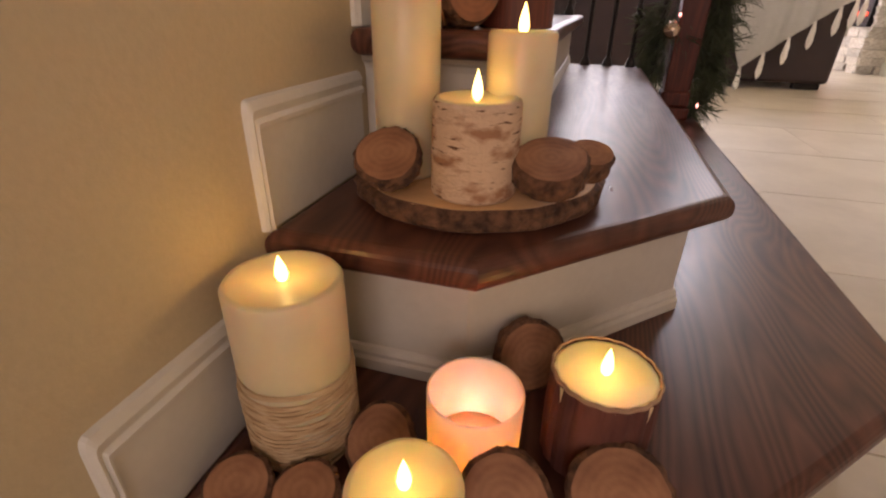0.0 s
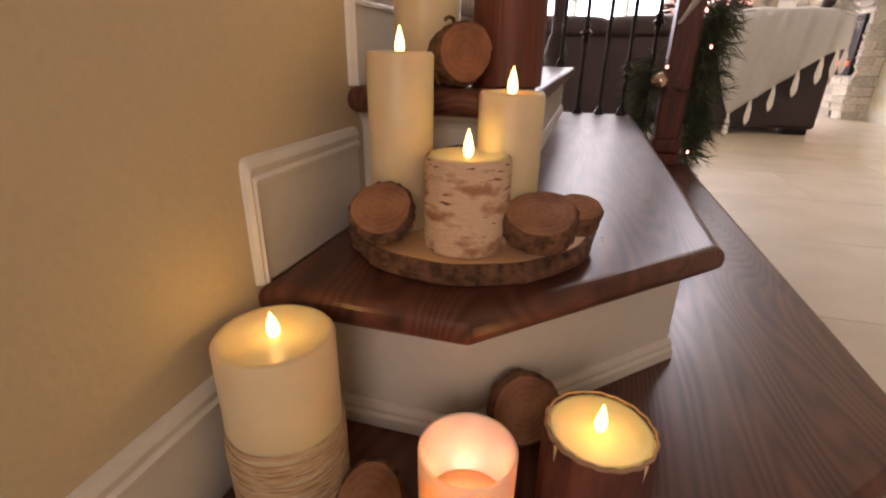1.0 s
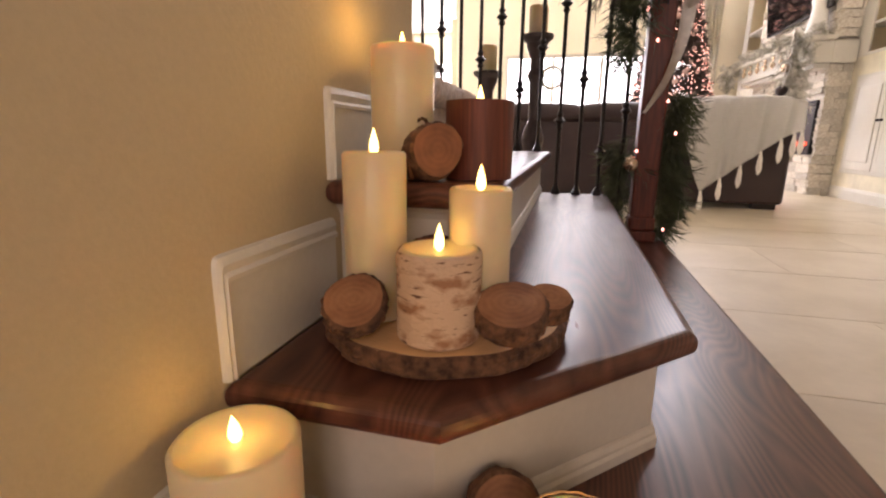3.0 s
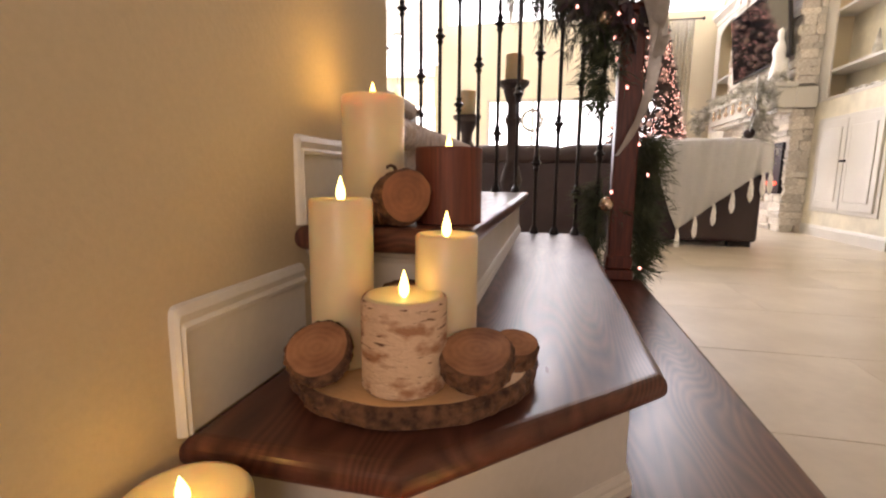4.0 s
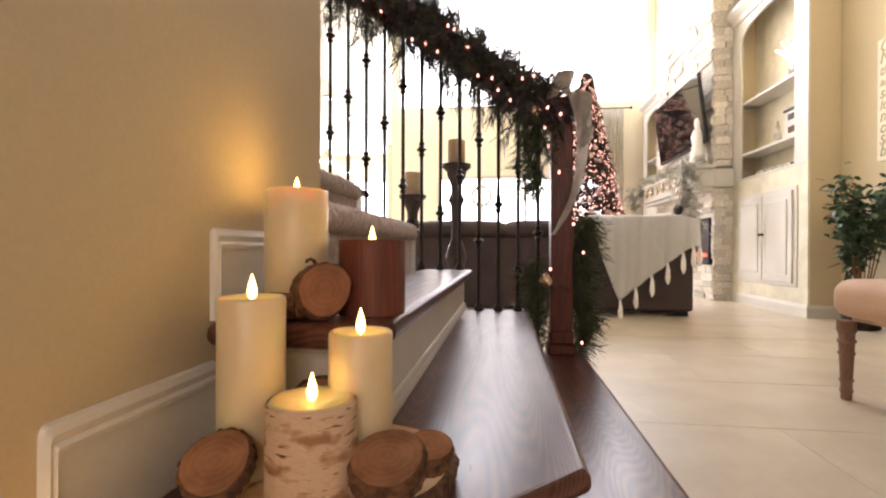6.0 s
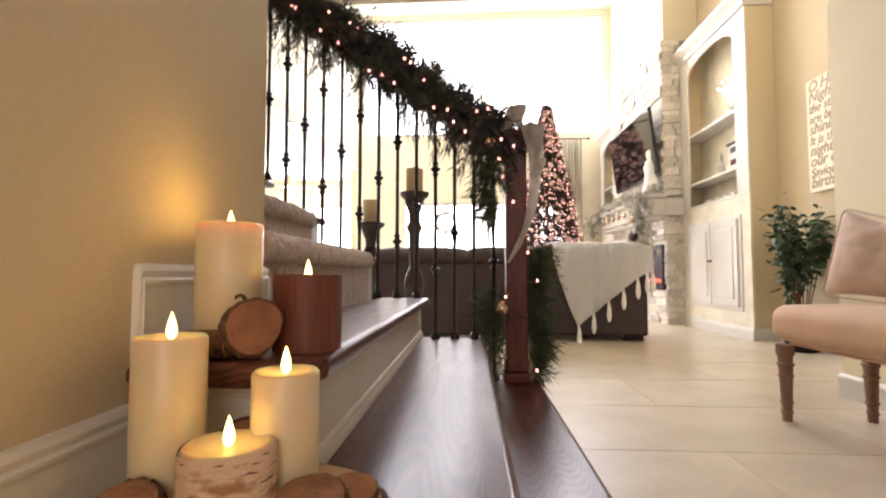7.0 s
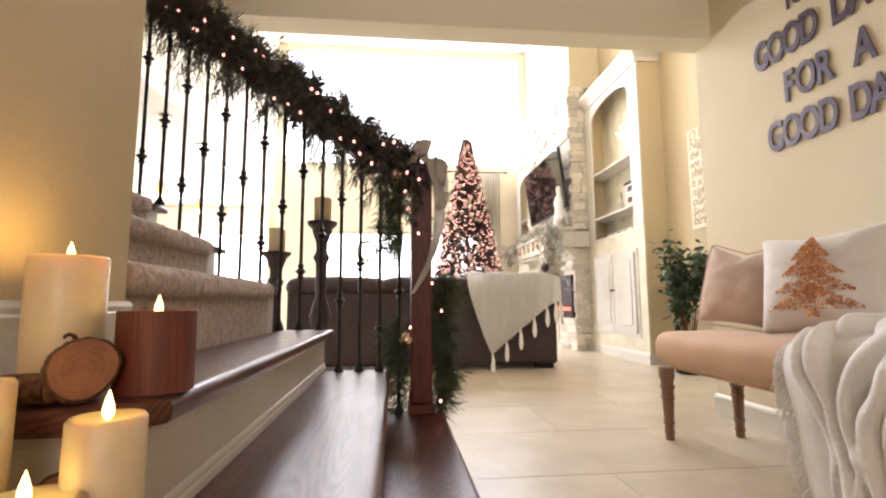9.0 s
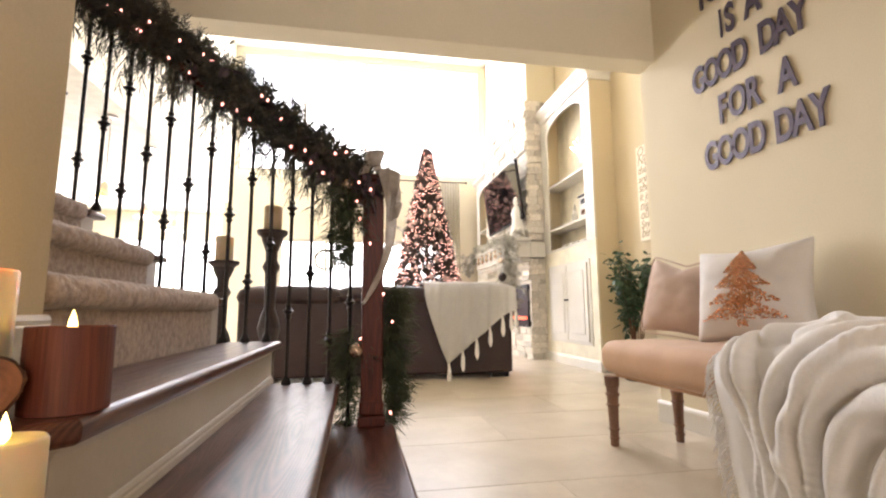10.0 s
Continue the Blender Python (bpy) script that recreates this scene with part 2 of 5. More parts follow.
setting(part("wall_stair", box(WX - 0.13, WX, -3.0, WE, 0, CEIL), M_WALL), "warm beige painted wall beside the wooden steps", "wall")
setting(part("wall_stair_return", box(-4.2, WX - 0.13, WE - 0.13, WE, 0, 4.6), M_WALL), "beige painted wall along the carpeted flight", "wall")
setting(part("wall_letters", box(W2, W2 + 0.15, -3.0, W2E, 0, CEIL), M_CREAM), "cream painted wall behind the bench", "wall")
setting(part("wall_header", box(-2.6, W2, W2E - 0.16, W2E, 2.22, CEIL + 0.2), M_CREAM_LIT), "cream dropped header over the wide opening", "wall")
setting(part("ceiling_foyer", box(-4.2, W2 + 0.15, -3.15, W2E, CEIL + 0.2, CEIL + 0.35), M_CEIL), "plain white foyer ceiling", "ceiling")
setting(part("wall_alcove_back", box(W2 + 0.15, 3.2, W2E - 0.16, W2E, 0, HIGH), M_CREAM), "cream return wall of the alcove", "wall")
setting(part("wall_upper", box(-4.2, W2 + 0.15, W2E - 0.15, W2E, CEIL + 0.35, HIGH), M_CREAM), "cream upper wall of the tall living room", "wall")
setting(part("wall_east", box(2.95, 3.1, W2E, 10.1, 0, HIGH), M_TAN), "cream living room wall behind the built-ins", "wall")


def wall_with_holes(name, x0, x1, y0, y1, z0, z1, holes, material, label):
    """A wall along x with rectangular openings (x0, x1, z0, z1), none over another in height order given."""
    b = bmesh.new()
    xs = sorted({x0, x1, *[h[0] for h in holes], *[h[1] for h in holes]})
    zs = sorted({z0, z1, *[h[2] for h in holes], *[h[3] for h in holes]})
    for a, c in zip(xs, xs[1:]):
        run = None
        for d, e in zip(zs, zs[1:]):
            solid = not any(h[0] <= a and c <= h[1] and h[2] <= d and e <= h[3] for h in holes)
            if solid:
                run = [run[0] if run else d, e]
            if run and (not solid or e == z1):
                box(a, c, y0, y1, *run, bm=b)
                run = None
    return setting(part(name, b, material), label, "wall")


# Unseen entrance wall; its door opening is added to go with the foyer fill.
wall_with_holes("wall_entry", WX - 0.13, W2 + 0.15, -3.15, -3.0, 0, CEIL + 0.2, [(-0.37, 1.13, 0.05, 2.55)], M_WALL, "unseen beige entrance wall with an assumed door opening")
# Second opening is inferred and oversized; its white backdrop imitates glare on the wall.
WIN = [(-1.55, 2.2, 0.45, 2.2), (-2.45, 2.85, 3.66, 6.30)]
wall_with_holes("wall_north", -2.57, 3.1, 10.1, 10.25, 0, HIGH, WIN, M_CREAM_LIT, "tall cream wall with large bright windows")
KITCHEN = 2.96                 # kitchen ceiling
wall_with_holes("wall_kitchen", -8.0, -2.57, 11.4, 11.55, 0, KITCHEN, [(-5.2, -2.8, 0.95, 2.3)], M_CREAM_LIT, "cream kitchen wall with a window")
setting(part("wall_kitchen_upper", box(-2.72, -2.57, W2E, 10.25, KITCHEN + 0.1, HIGH), M_CREAM_LIT), "cream upper wall over the kitchen opening", "wall")
setting(part("wall_kitchen_side", box(-2.72, -2.57, 10.25, 11.4, 0, KITCHEN), M_CREAM), "short cream wall", "wall")
setting(part("wall_kitchen_west", box(-8.15, -8.0, 0, 11.55, 0, KITCHEN), M_CREAM), "cream kitchen wall", "wall")
setting(part("wall_kitchen_south", box(-8.0, -4.2, WE - 0.13, WE, 0, 6.4), M_CREAM), "cream wall", "wall")
setting(part("ceiling_kitchen", box(-8.15, -2.57, W2E, 11.55, KITCHEN, KITCHEN + 0.1), M_CEIL), "plain white kitchen ceiling", "ceiling")
setting(part("ceiling_stairwell", box(-8.15, -4.2, WE - 0.13, W2E, CEIL + 0.2, CEIL + 0.35), M_CEIL), "white ceiling beyond the stair", "ceiling")
setting(part("ceiling_living", box(-2.72, 3.1, W2E - 0.15, 10.25, HIGH, HIGH + 0.1), M_CEIL), "high white living room ceiling", "ceiling")

floor = setting(part("floor", box(-8.15, 3.2, -3.15, 11.55, -0.12, -0.004), M_GROUT), "pale travertine tile floor with thin joints", "floor")
setting(part("ground", box(-40, 40, 11.8, 60, -0.4, -0.3), mat("lawn", (0.06, 0.10, 0.03), 0.9, scale=3)), "lawn outside the windows", "ground")

M_HAZE = glow("bright_daylight_haze", (0.99, 0.985, 0.98), 5.0)
setting(part("backdrop_north", box(-4.5, 5.0, 11.75, 11.76, 0.2, 7.5), M_HAZE), "overcast white daylight outside the windows", "backdrop")
setting(part("backdrop_kitchen", box(-6.5, -2.0, 12.6, 12.61, 0.2, 3.2), M_HAZE), "overcast white daylight outside the kitchen window", "backdrop")

# Unseen door and glowing panel, both added behind the foyer fill lamp.
setting(part("backdrop_entry", box(-2.0, 4.0, -4.21, -4.2, 0.0, 3.4), glow("assumed_entry_daylight", (1.0, 0.93, 0.84), 1.5)), "assumed soft daylight outside the unseen entrance door", "backdrop")
door = setting(thing("door_1", "unseen white glazed entrance double door, added for the foyer light", "door", (0.38, -3.08, 0.05)), "unseen white glazed entrance double door, added for the foyer light", "door")
for s in (-1, 1):
    for x0, x1, z0, z1 in ((0.01, 0.11, 0, 2.5), (0.64, 0.745, 0, 2.5), (0.11, 0.64, 0, 0.28), (0.11, 0.64, 2.36, 2.5)):
        part("door_rail", box(min(s * x0, s * x1), max(s * x0, s * x1), -0.022, 0.022, z0, z1, bev=0.003), M_TRIM, door)
    part("door_handle", box(s * 0.05 - 0.012, s * 0.05 + 0.012, 0.022, 0.07, 0.92, 1.08, bev=0.005), M_IRON, door, "dark lever handle")

# stair: three wide wooden steps that wrap the wall's foot, then the carpeted flight
TREAD_PLAN = (
    ((WX, 0.080), (-0.175, 0.080), (NOSE[0], 0.495), (NOSE[0], YF), (WX, YF)),
    ((WX, 0.303), (-0.263, 0.303), (NOSE[1] + 0.004, 0.570), (NOSE[1] + 0.004, YF), (WX, YF)),
    ((WX, 0.525), (-0.300, 0.525), (NOSE[2], 0.585), (NOSE[2], YF), (WX, YF)),
)


def inset(pts, d):
    """The outline moved inwards by d along its nosing edges, the wall and open sides kept."""
    (x0, y0), (x1, _), (x2, y2), _, _ = pts
    k = d * math.tan(radians(22.5))
    return ((x0, y0 + d), (x1 - k, y0 + d), (x2 - d, y2 + k), (x2 - d, YF), (x0, YF))


stair = thing("staircase", "dark stained oak steps with white risers and a carpeted flight", "staircase")
setting(stair, "dark stained oak steps with white risers and a carpeted flight", "staircase")
for i, pts in enumerate(TREAD_PLAN):
    top = RISE * (i + 1)
    part("riser", prism(inset(pts, 0.040), top - RISE, top - 0.035), M_TRIM_SHADE, stair, "white painted riser")
    part("tread", prism(pts, top - 0.034, top, bev=0.0145, seg=5), M_TREAD, stair, "dark stained oak tread with rounded nosing")
    q = inset(pts, 0.0395)
    prof = [(0, 0), (0.009, 0), (0.009, 0.014), (0.006, 0.018), (0.006, 0.023), (0.003, 0.029), (0, 0.031)]
    part("base_moulding", sweep(prof, [(x, y, top - RISE + 0.001) for x, y in q[:4]]), M_TRIM_SHADE, stair, "white base moulding")
    part("cove", sweep([(0, 0), (0.012, 0), (0.010, -0.006), (0.004, -0.010), (0, -0.018)], [(x, y, top - 0.0345) for x, y in q[:4]]), M_TRIM_SHADE, stair)
for k in range(9):
    z, x = RISE * (k + 4), -0.515 - RUN * k
    part("carpet_step", box(x - 1.0 if k < 8 else x - 2, x, WE + 0.002, 2.02, z - RISE - 0.05, z - 0.03), M_CARPET, stair, "beige carpeted riser")
    b = box(x - RUN - 0.03, x + 0.032, WE + 0.003, 2.02, z - 0.048, z + 0.022, bev=0.030, seg=5)
    if k < 4:
        bmesh.ops.subdivide_edges(b, edges=[e for e in b.edges if abs(e.verts[0].co.y - e.verts[1].co.y) > 0.5], cuts=110)
        for v in b.verts:
            if WE + 0.02 < v.co.y < 2.0:
                v.co += Vector((0.0045, 0, 0.0045)) * noise.noise(v.co * 55) + Vector((0.003, 0, 0.003)) * noise.noise(v.co * 120)
    part("carpet_nosing", b, M_CARPET, stair, "thick beige carpet rolled over the nosing", smooth=True)
    part("tread_end", box(x - RUN, x + 0.03, 2.02, 2.145, z - 0.022, z + 0.004, bev=0.009, seg=3), M_TREADX, stair, "dark stained oak tread end")
    part("stringer", box(x - RUN, x, 2.02, 2.105, 0.0 if k < 3 else z - 0.9, z - 0.0225), M_TRIM_SHADE, stair, "white painted stringer")

# skirting boards that step up the wall
SK = [(0.090, 0.308, RISE, 0.305), (0.308, 0.536, 2 * RISE, 0.488), (0.536, WE + 0.012, 3 * RISE, 0.662)]
CAP = [(0, 0), (0.0095, 0), (0.010, 0.005), (0.0065, 0.009), (0.0085, 0.017), (0.005, 0.025), (0, 0.027)]
board = setting(thing("baseboard", "stepped white skirting board with moulded cap", "baseboard"), "stepped white skirting board with moulded cap", "baseboard")
for y0, y1, z0, z1 in SK:
    part("board", box(WX, WX + 0.006, y0 + 0.006, y1, z0, z1 - 0.02), M_TRIM, board)
    b = bmesh.new()
    ring = []
    zt, yc, rad = z1 - 0.027, y0 + 0.006, 0.004
    ring.append([b.verts.new((WX + a, yc - 0.42 * h, z0)) for a, h in CAP])
    for q in np.linspace(0, math.pi / 2, 6):
        cy, cz = max(0.0, math.cos(q)) ** 0.4, math.sin(q) ** 0.4
        ring.append([b.verts.new((WX + a, yc + rad - (rad + 0.42 * h) * cy, zt - rad + (rad + h) * cz)) for a, h in CAP])
    ring.append([b.verts.new((WX + a, y1, zt + h)) for a, h in CAP])
    for lo, hi in zip(ring, ring[1:]):
        for j in range(len(CAP)):
            b.faces.new((lo[j], lo[(j + 1) % len(CAP)], hi[(j + 1) % len(CAP)], hi[j]))
    b.faces.new(ring[0])
    b.faces.new(ring[-1][::-1])
    bmesh.ops.recalc_face_normals(b, faces=b.faces)
    part("cap_moulding", b, M_TRIM, board, "white moulded cap")
part("board", box(WX - 0.1, WX + 0.012, WE, WE + 0.012, 0.54, 0.64), M_TRIM, board)
part("board", box(W2 - 0.014, W2, -3, W2E + 0.014, 0, 0.10), M_TRIM, board)
part("cap_moulding", sweep([(0, 0), (0.018, 0), (0.014, 0.012), (0.006, 0.022), (0, 0.024)], [(W2, W2E + 0.014, 0.10), (W2, -3, 0.10)]), M_TRIM, board)
part("board", box(2.95 - 0.014, 2.95, W2E, 4.68, 0, 0.13), M_TRIM, board)

# ---- large things of the living room ----
BX, BY0, BY1 = 2.666, 4.70, 6.15
M_NICHE = mat("built_in_paint", (0.86, 0.80, 0.64), 0.6, bump=0.06)
SX, SY0, SY1, STOP = 2.44, 6.15, 8.30, 3.72


def arch_front(y0, y1, a0, a1, z0, zs, zt, top, x, th):
    """A panel facing -x with an arched opening between a0 and a1."""
    b = bmesh.new()
    n = 14
    arc = [((a0 + a1) / 2 + (a1 - a0) / 2 * math.cos(math.pi * i / n), zs + (zt - zs) * math.sin(math.pi * i / n)) for i in range(n + 1)]
    def quad(p):
        b.faces.new([b.verts.new((x, q[0], q[1])) for q in p])
    quad([(y0, z0), (a0, z0), (a0, zs), (y0, zs)])
    quad([(a1, z0), (y1, z0), (y1, zs), (a1, zs)])
    for (ya, za), (yb, zb) in zip(arc, arc[1:]):
        quad([(yb, zb), (ya, za), (ya, top), (yb, top)])
    quad([(y0, zs), (a0, zs), (a0, top), (y0, top)])
    quad([(a1, zs), (y1, zs), (y1, top), (a1, top)])
    bmesh.ops.remove_doubles(b, verts=b.verts, dist=1e-5)
    up = bmesh.ops.extrude_face_region(b, geom=b.faces[:])["geom"]
    bmesh.ops.translate(b, verts=[g for g in up if isinstance(g, bmesh.types.BMVert)], vec=(th, 0, 0))
    bmesh.ops.recalc_face_normals(b, faces=b.faces)
    return b


def bookcase(y0, y1, label):
    c = thing("built_in_bookcase", label, "bookcase", (BX, (y0 + y1) / 2, 0))
    h = (y1 - y0) / 2
    a = h - 0.21
    part("front", arch_front(-h, h, -a, a, 1.47, 3.08, 3.25, 3.45, 0, 0.02), M_TRIM, c, "cream painted arched face")
    part("lower_front", box(0, 0.02, -h, h, 0, 1.47), M_NICHE, c)
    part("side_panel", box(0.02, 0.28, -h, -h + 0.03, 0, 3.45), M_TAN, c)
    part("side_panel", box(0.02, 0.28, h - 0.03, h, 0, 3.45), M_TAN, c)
    part("back_panel", box(0.25, 0.275, -h + 0.03, h - 0.03, 0, 3.45), M_NICHE, c)
    for z in (1.47, 1.76, 2.36):
        part("shelf", box(-0.005 if z < 1.5 else 0.012, 0.25, -h + 0.03, h - 0.03, z - 0.03, z, bev=0.004), M_TRIM, c)
    crown = [(0, 0), (0.02, 0), (0.03, 0.05), (0.075, 0.10), (0.095, 0.12), (0.095, 0.16), (0, 0.16)]
    part("crown", sweep([(-q[0], q[1]) for q in crown], [(0.27, -h, 3.33), (0, -h, 3.33), (0, h, 3.33)]), M_TRIM, c, "white crown moulding")
    part("top_panel", box(0, 0.28, -h, h, 3.45, 3.49), M_TRIM, c)
    part("base_moulding", sweep([(0, 0), (-0.016, 0), (-0.016, 0.09), (-0.006, 0.12), (0, 0.12)], [(0.28, -h, 0), (0, -h, 0), (0, h, 0)]), M_TRIM, c)
    part("door_surround", box(-0.012, 0, -a - 0.06, a + 0.06, 0.27, 1.25, bev=0.004), M_TRIM, c)
    for s in (-1, 1):
        ya, yb = sorted((s * 0.006, s * (a + 0.01)))
        d = part("door", box(-0.030, -0.012, ya, yb, 0.31, 1.21, bev=0.003), M_TRIM, c, "white raised-panel cupboard door")
        part("door_panel", box(-0.038, -0.030, ya + 0.07, yb - 0.07, 0.39, 1.13, bev=0.007), M_TRIM, d)
        part("knob", box(-0.055, -0.03, s * 0.03 - 0.012, s * 0.03 + 0.012, 0.78, 0.804, bev=0.006), M_IRON, d, "small dark knob")
    return c


bookcase(BY0, BY1, "cream built-in bookcase with arched niche and white cupboard doors")
bookcase(SY1 + 0.05, SY1 + 1.6, "cream built-in bookcase beyond the stone chimney")

chimney = setting(thing("chimney_breast", "pale stacked ledger stone chimney breast", "fireplace", (SX, SY0, 0)), "pale stacked ledger stone chimney breast", "fireplace")
OP = (0.10, 1.60, 0.47, 1.0)
b = box(0.03, 0.5, 0.03, SY1 - SY0, 0, OP[2])
box(0.03, 0.5, 0.03, SY1 - SY0, OP[3], STOP, bm=b)
box(0.03, 0.5, 0.03, OP[0], OP[2], OP[3], bm=b)
box(0.03, 0.5, OP[1], SY1 - SY0, OP[2], OP[3], bm=b)
part("core", b, M_MORTAR, chimney)
part("upper_box", box(0.05, 0.5, 0.05, SY1 - SY0, STOP, HIGH), M_CREAM, chimney, "plain cream upper chimney box")

mantel = thing("mantel_shelf", "white painted boxed mantel shelf", "mantel", (SX, SY0, 1.40))
part("box_beam", box(-0.20, -0.0, -0.06, 2.21, 0, 0.22, bev=0.01), M_TRIM, mantel)
part("side_return", box(0.0, 0.22, -0.06, 0.0, 0, 0.22, bev=0.008), M_TRIM, mantel)
part("top_board", box(-0.25, 0.0, -0.10, 2.25, 0.22, 0.27, bev=0.012), M_TRIM, mantel)
part("lower_moulding", box(-0.16, -0.0, -0.03, 2.18, -0.05, 0.0, bev=0.012), M_TRIM, mantel)

tv = thing("television", "flat black wall television tilted forward, reflecting the tree", "television", (2.315, 7.115, 2.4))
tv.rotation_euler = (0, radians(-7), 0)
M_SCREEN = mat("black_screen", (0.006, 0.006, 0.007), 0.03, bump=0, spec=0.9)
part("screen", box(-0.022, -0.018, -0.98, 0.70, -0.42, 0.41), M_SCREEN, tv, "glossy black screen")
part("bezel", box(-0.018, 0.02, -0.995, 0.715, -0.445, 0.425, bev=0.006), M_IRON, tv)
part("wall_bracket", box(0.02, 0.09, -0.2, 0.2, -0.15, 0.15), M_IRON, tv)

# sofa seen from behind


def puffed(x0, x1, y0, y1, z0, z1):
    """A stuffed roll, fuller in the middle, creased along its length."""
    b = box(x0, x1, y0, y1, z0, z1, bev=0.08, seg=6)
    bmesh.ops.subdivide_edges(b, edges=[e for e in b.edges if abs(e.verts[0].co.x - e.verts[1].co.x) > 0.3], cuts=24)
    for v in b.verts:
        u = 2 * (v.co.x - x0) / (x1 - x0) - 1
        if v.co.z > (z0 + z1) / 2:
            v.co.z += 0.010 * (1 - u * u) - 0.03 * abs(u) ** 6 + 0.007 * noise.noise(Vector((v.co.x * 7, v.co.y * 5, 1)))
        v.co.y += 0.008 * noise.noise(Vector((v.co.x * 6, v.co.z * 9, 4)))
    return b


SB = 4.60
sofa = thing("sofa", "dark brown leather sofa seen from behind", "sofa", (0.36, SB, 0))
part("back_panel", box(-1.38, 1.28, 0.0, 0.16, 0.05, 0.80, bev=0.03, seg=3), M_LEATHER, sofa, smooth=False)
for x0, x1 in ((-1.40, -0.41), (-0.50, 0.46), (0.37, 1.26)):
    part("back_cushion", puffed(x0, x1, -0.045, 0.34, 0.735, 0.908), M_LEATHER, sofa, "puffed leather headrest roll", smooth=True)
part("seat_base", box(-1.25, 1.25, 0.16, 0.95, 0.05, 0.30, bev=0.02), M_LEATHER, sofa)
for x0, x1 in ((-1.0, -0.35), (-0.34, 0.33), (0.34, 1.0)):
    part("seat_cushion", box(x0, x1, 0.30, 0.98, 0.29, 0.47, bev=0.05, seg=4), M_LEATHER, sofa, smooth=True)
for s in (-1, 1):
    xa, xb = (1.02, 1.30) if s > 0 else (-1.38, -1.10)
    part("arm", box(xa, xb, 0.10, 1.0, 0.05, 0.64, bev=0.06, seg=4), M_LEATHER, sofa, smooth=True)
    for y in (0.06, 0.9):
        part("foot", box(xa + 0.05, xb - 0.05, y, y + 0.08, 0, 0.05), M_IRON, sofa)

# newel, rail and iron balusters
BALY = 2.065
rail = thing("stair_railing", "mahogany stained rail with black iron balusters", "railing", (0, BALY, 0))
RS = RISE / RUN
RAIL0 = (0.10, 1.135)
part("newel_post", box(0.092, 0.184, -0.046, 0.046, RISE + 0.10, 1.25, bev=0.006), M_POST, rail, "square mahogany stained newel post")
part("newel_base", box(0.080, 0.196, -0.058, 0.058, RISE, RISE + 0.045, bev=0.008), M_POST, rail)
part("newel_collar", box(0.086, 0.190, -0.052, 0.052, RISE + 0.045, RISE + 0.105, bev=0.010), M_POST, rail)
part("newel_cap", box(0.076, 0.200, -0.062, 0.062, 1.25, 1.28, bev=0.010), M_POST, rail)
part("handrail", sweep([(-0.03, 0), (0.03, 0), (0.034, 0.02), (0.022, 0.05), (-0.022, 0.05), (-0.034, 0.02)], [(RAIL0[0], 0, RAIL0[1]), (RAIL0[0] - 2.2, 0, RAIL0[1] + 2.2 * RS)]), M_POST, rail, "mahogany stained handrail")


def knuckle(bm, z):
    lathe([(0.008, -0.036), (0.0145, -0.026), (0.010, -0.014), (0.0245, 0.0), (0.010, 0.014), (0.0145, 0.026), (0.008, 0.036)], 8, bm, (0, 0, z))


for k in range(22):
    x = 0.040 - 0.0865 * k
    foot = RISE if x > NOSE[1] else 2 * RISE if x > NOSE[2] else 3 * RISE if x > -0.485 else RISE * (4 + int((-0.485 - x) / RUN)) + 0.004
    top = RAIL0[1] + (RAIL0[0] - x) * RS
    o = part("baluster", lathe([(0.0080, 0), (0.0080, top - foot)], 8), M_IRON, rail, "slim black iron baluster")
    o.location = (x, 0, foot)
    part("shoe", lathe([(0.019, 0.0005), (0.0205, 0.008), (0.017, 0.018), (0.011, 0.030), (0.0081, 0.036)], 10), M_IRON, o, "flared iron shoe")
    mid = 0.735 - 0.73 * x - foot
    for dz in ((-0.2265, 0.2265) if k % 2 else (0.0,)):
        kb = bmesh.new()
        knuckle(kb, mid + dz)
        part("knuckle", kb, M_IRON, o, "faceted iron knuckle")

# ---- candles and wood slices on the steps ----
M_BIRCH = mat("birch_bark", (0.62, 0.44, 0.30), 0.8, col2=(0.34, 0.17, 0.09), scale=24, detail=8, stretch=(1, 1, 1.9), bump=0.8, bscale=130, lo=0.52, hi=0.62)


def lenticels(m, dark):
    """Short dark level streaks over the bark."""
    n, k = m.node_tree.nodes, m.node_tree.links
    mix = next(x for x in n if x.type == "MIX")
    to = mix.outputs["Result"].links[0].to_socket
    co = next(x for x in n if x.type == "TEX_COORD")
    mp = n.new("ShaderNodeMapping")
    mp.inputs["Scale"].default_value = (1, 1, 5.5)
    k.new(co.outputs["Object"], mp.inputs[0])
    nz = n.new("ShaderNodeTexNoise")
    nz.inputs["Scale"].default_value, nz.inputs["Detail"].default_value = 48, 2
    k.new(mp.outputs[0], nz.inputs["Vector"])
    rg = n.new("ShaderNodeMapRange")
    rg.inputs["From Min"].default_value, rg.inputs["From Max"].default_value = 0.63, 0.70
    k.new(nz.outputs[0], rg.inputs[0])
    over = n.new("ShaderNodeMix")
    over.data_type = "RGBA"
    over.inputs["B"].default_value = (*dark, 1)
    k.new(rg.outputs[0], over.inputs["Factor"])
    k.new(mix.outputs["Result"], over.inputs["A"])
    k.new(over.outputs["Result"], to)


lenticels(M_BIRCH, (0.13, 0.055, 0.03))
M_RAFFIA = mat("raffia", (0.60, 0.44, 0.26), 0.8, col2=(0.42, 0.27, 0.14), scale=50, stretch=(1, 1, 6), bump=0.5, bscale=200)
M_PINK = mat("pink_frosted_glass", (0.97, 0.58, 0.46), 0.3, col2=(0.95, 0.53, 0.42), bump=0.03, sss=0.9)
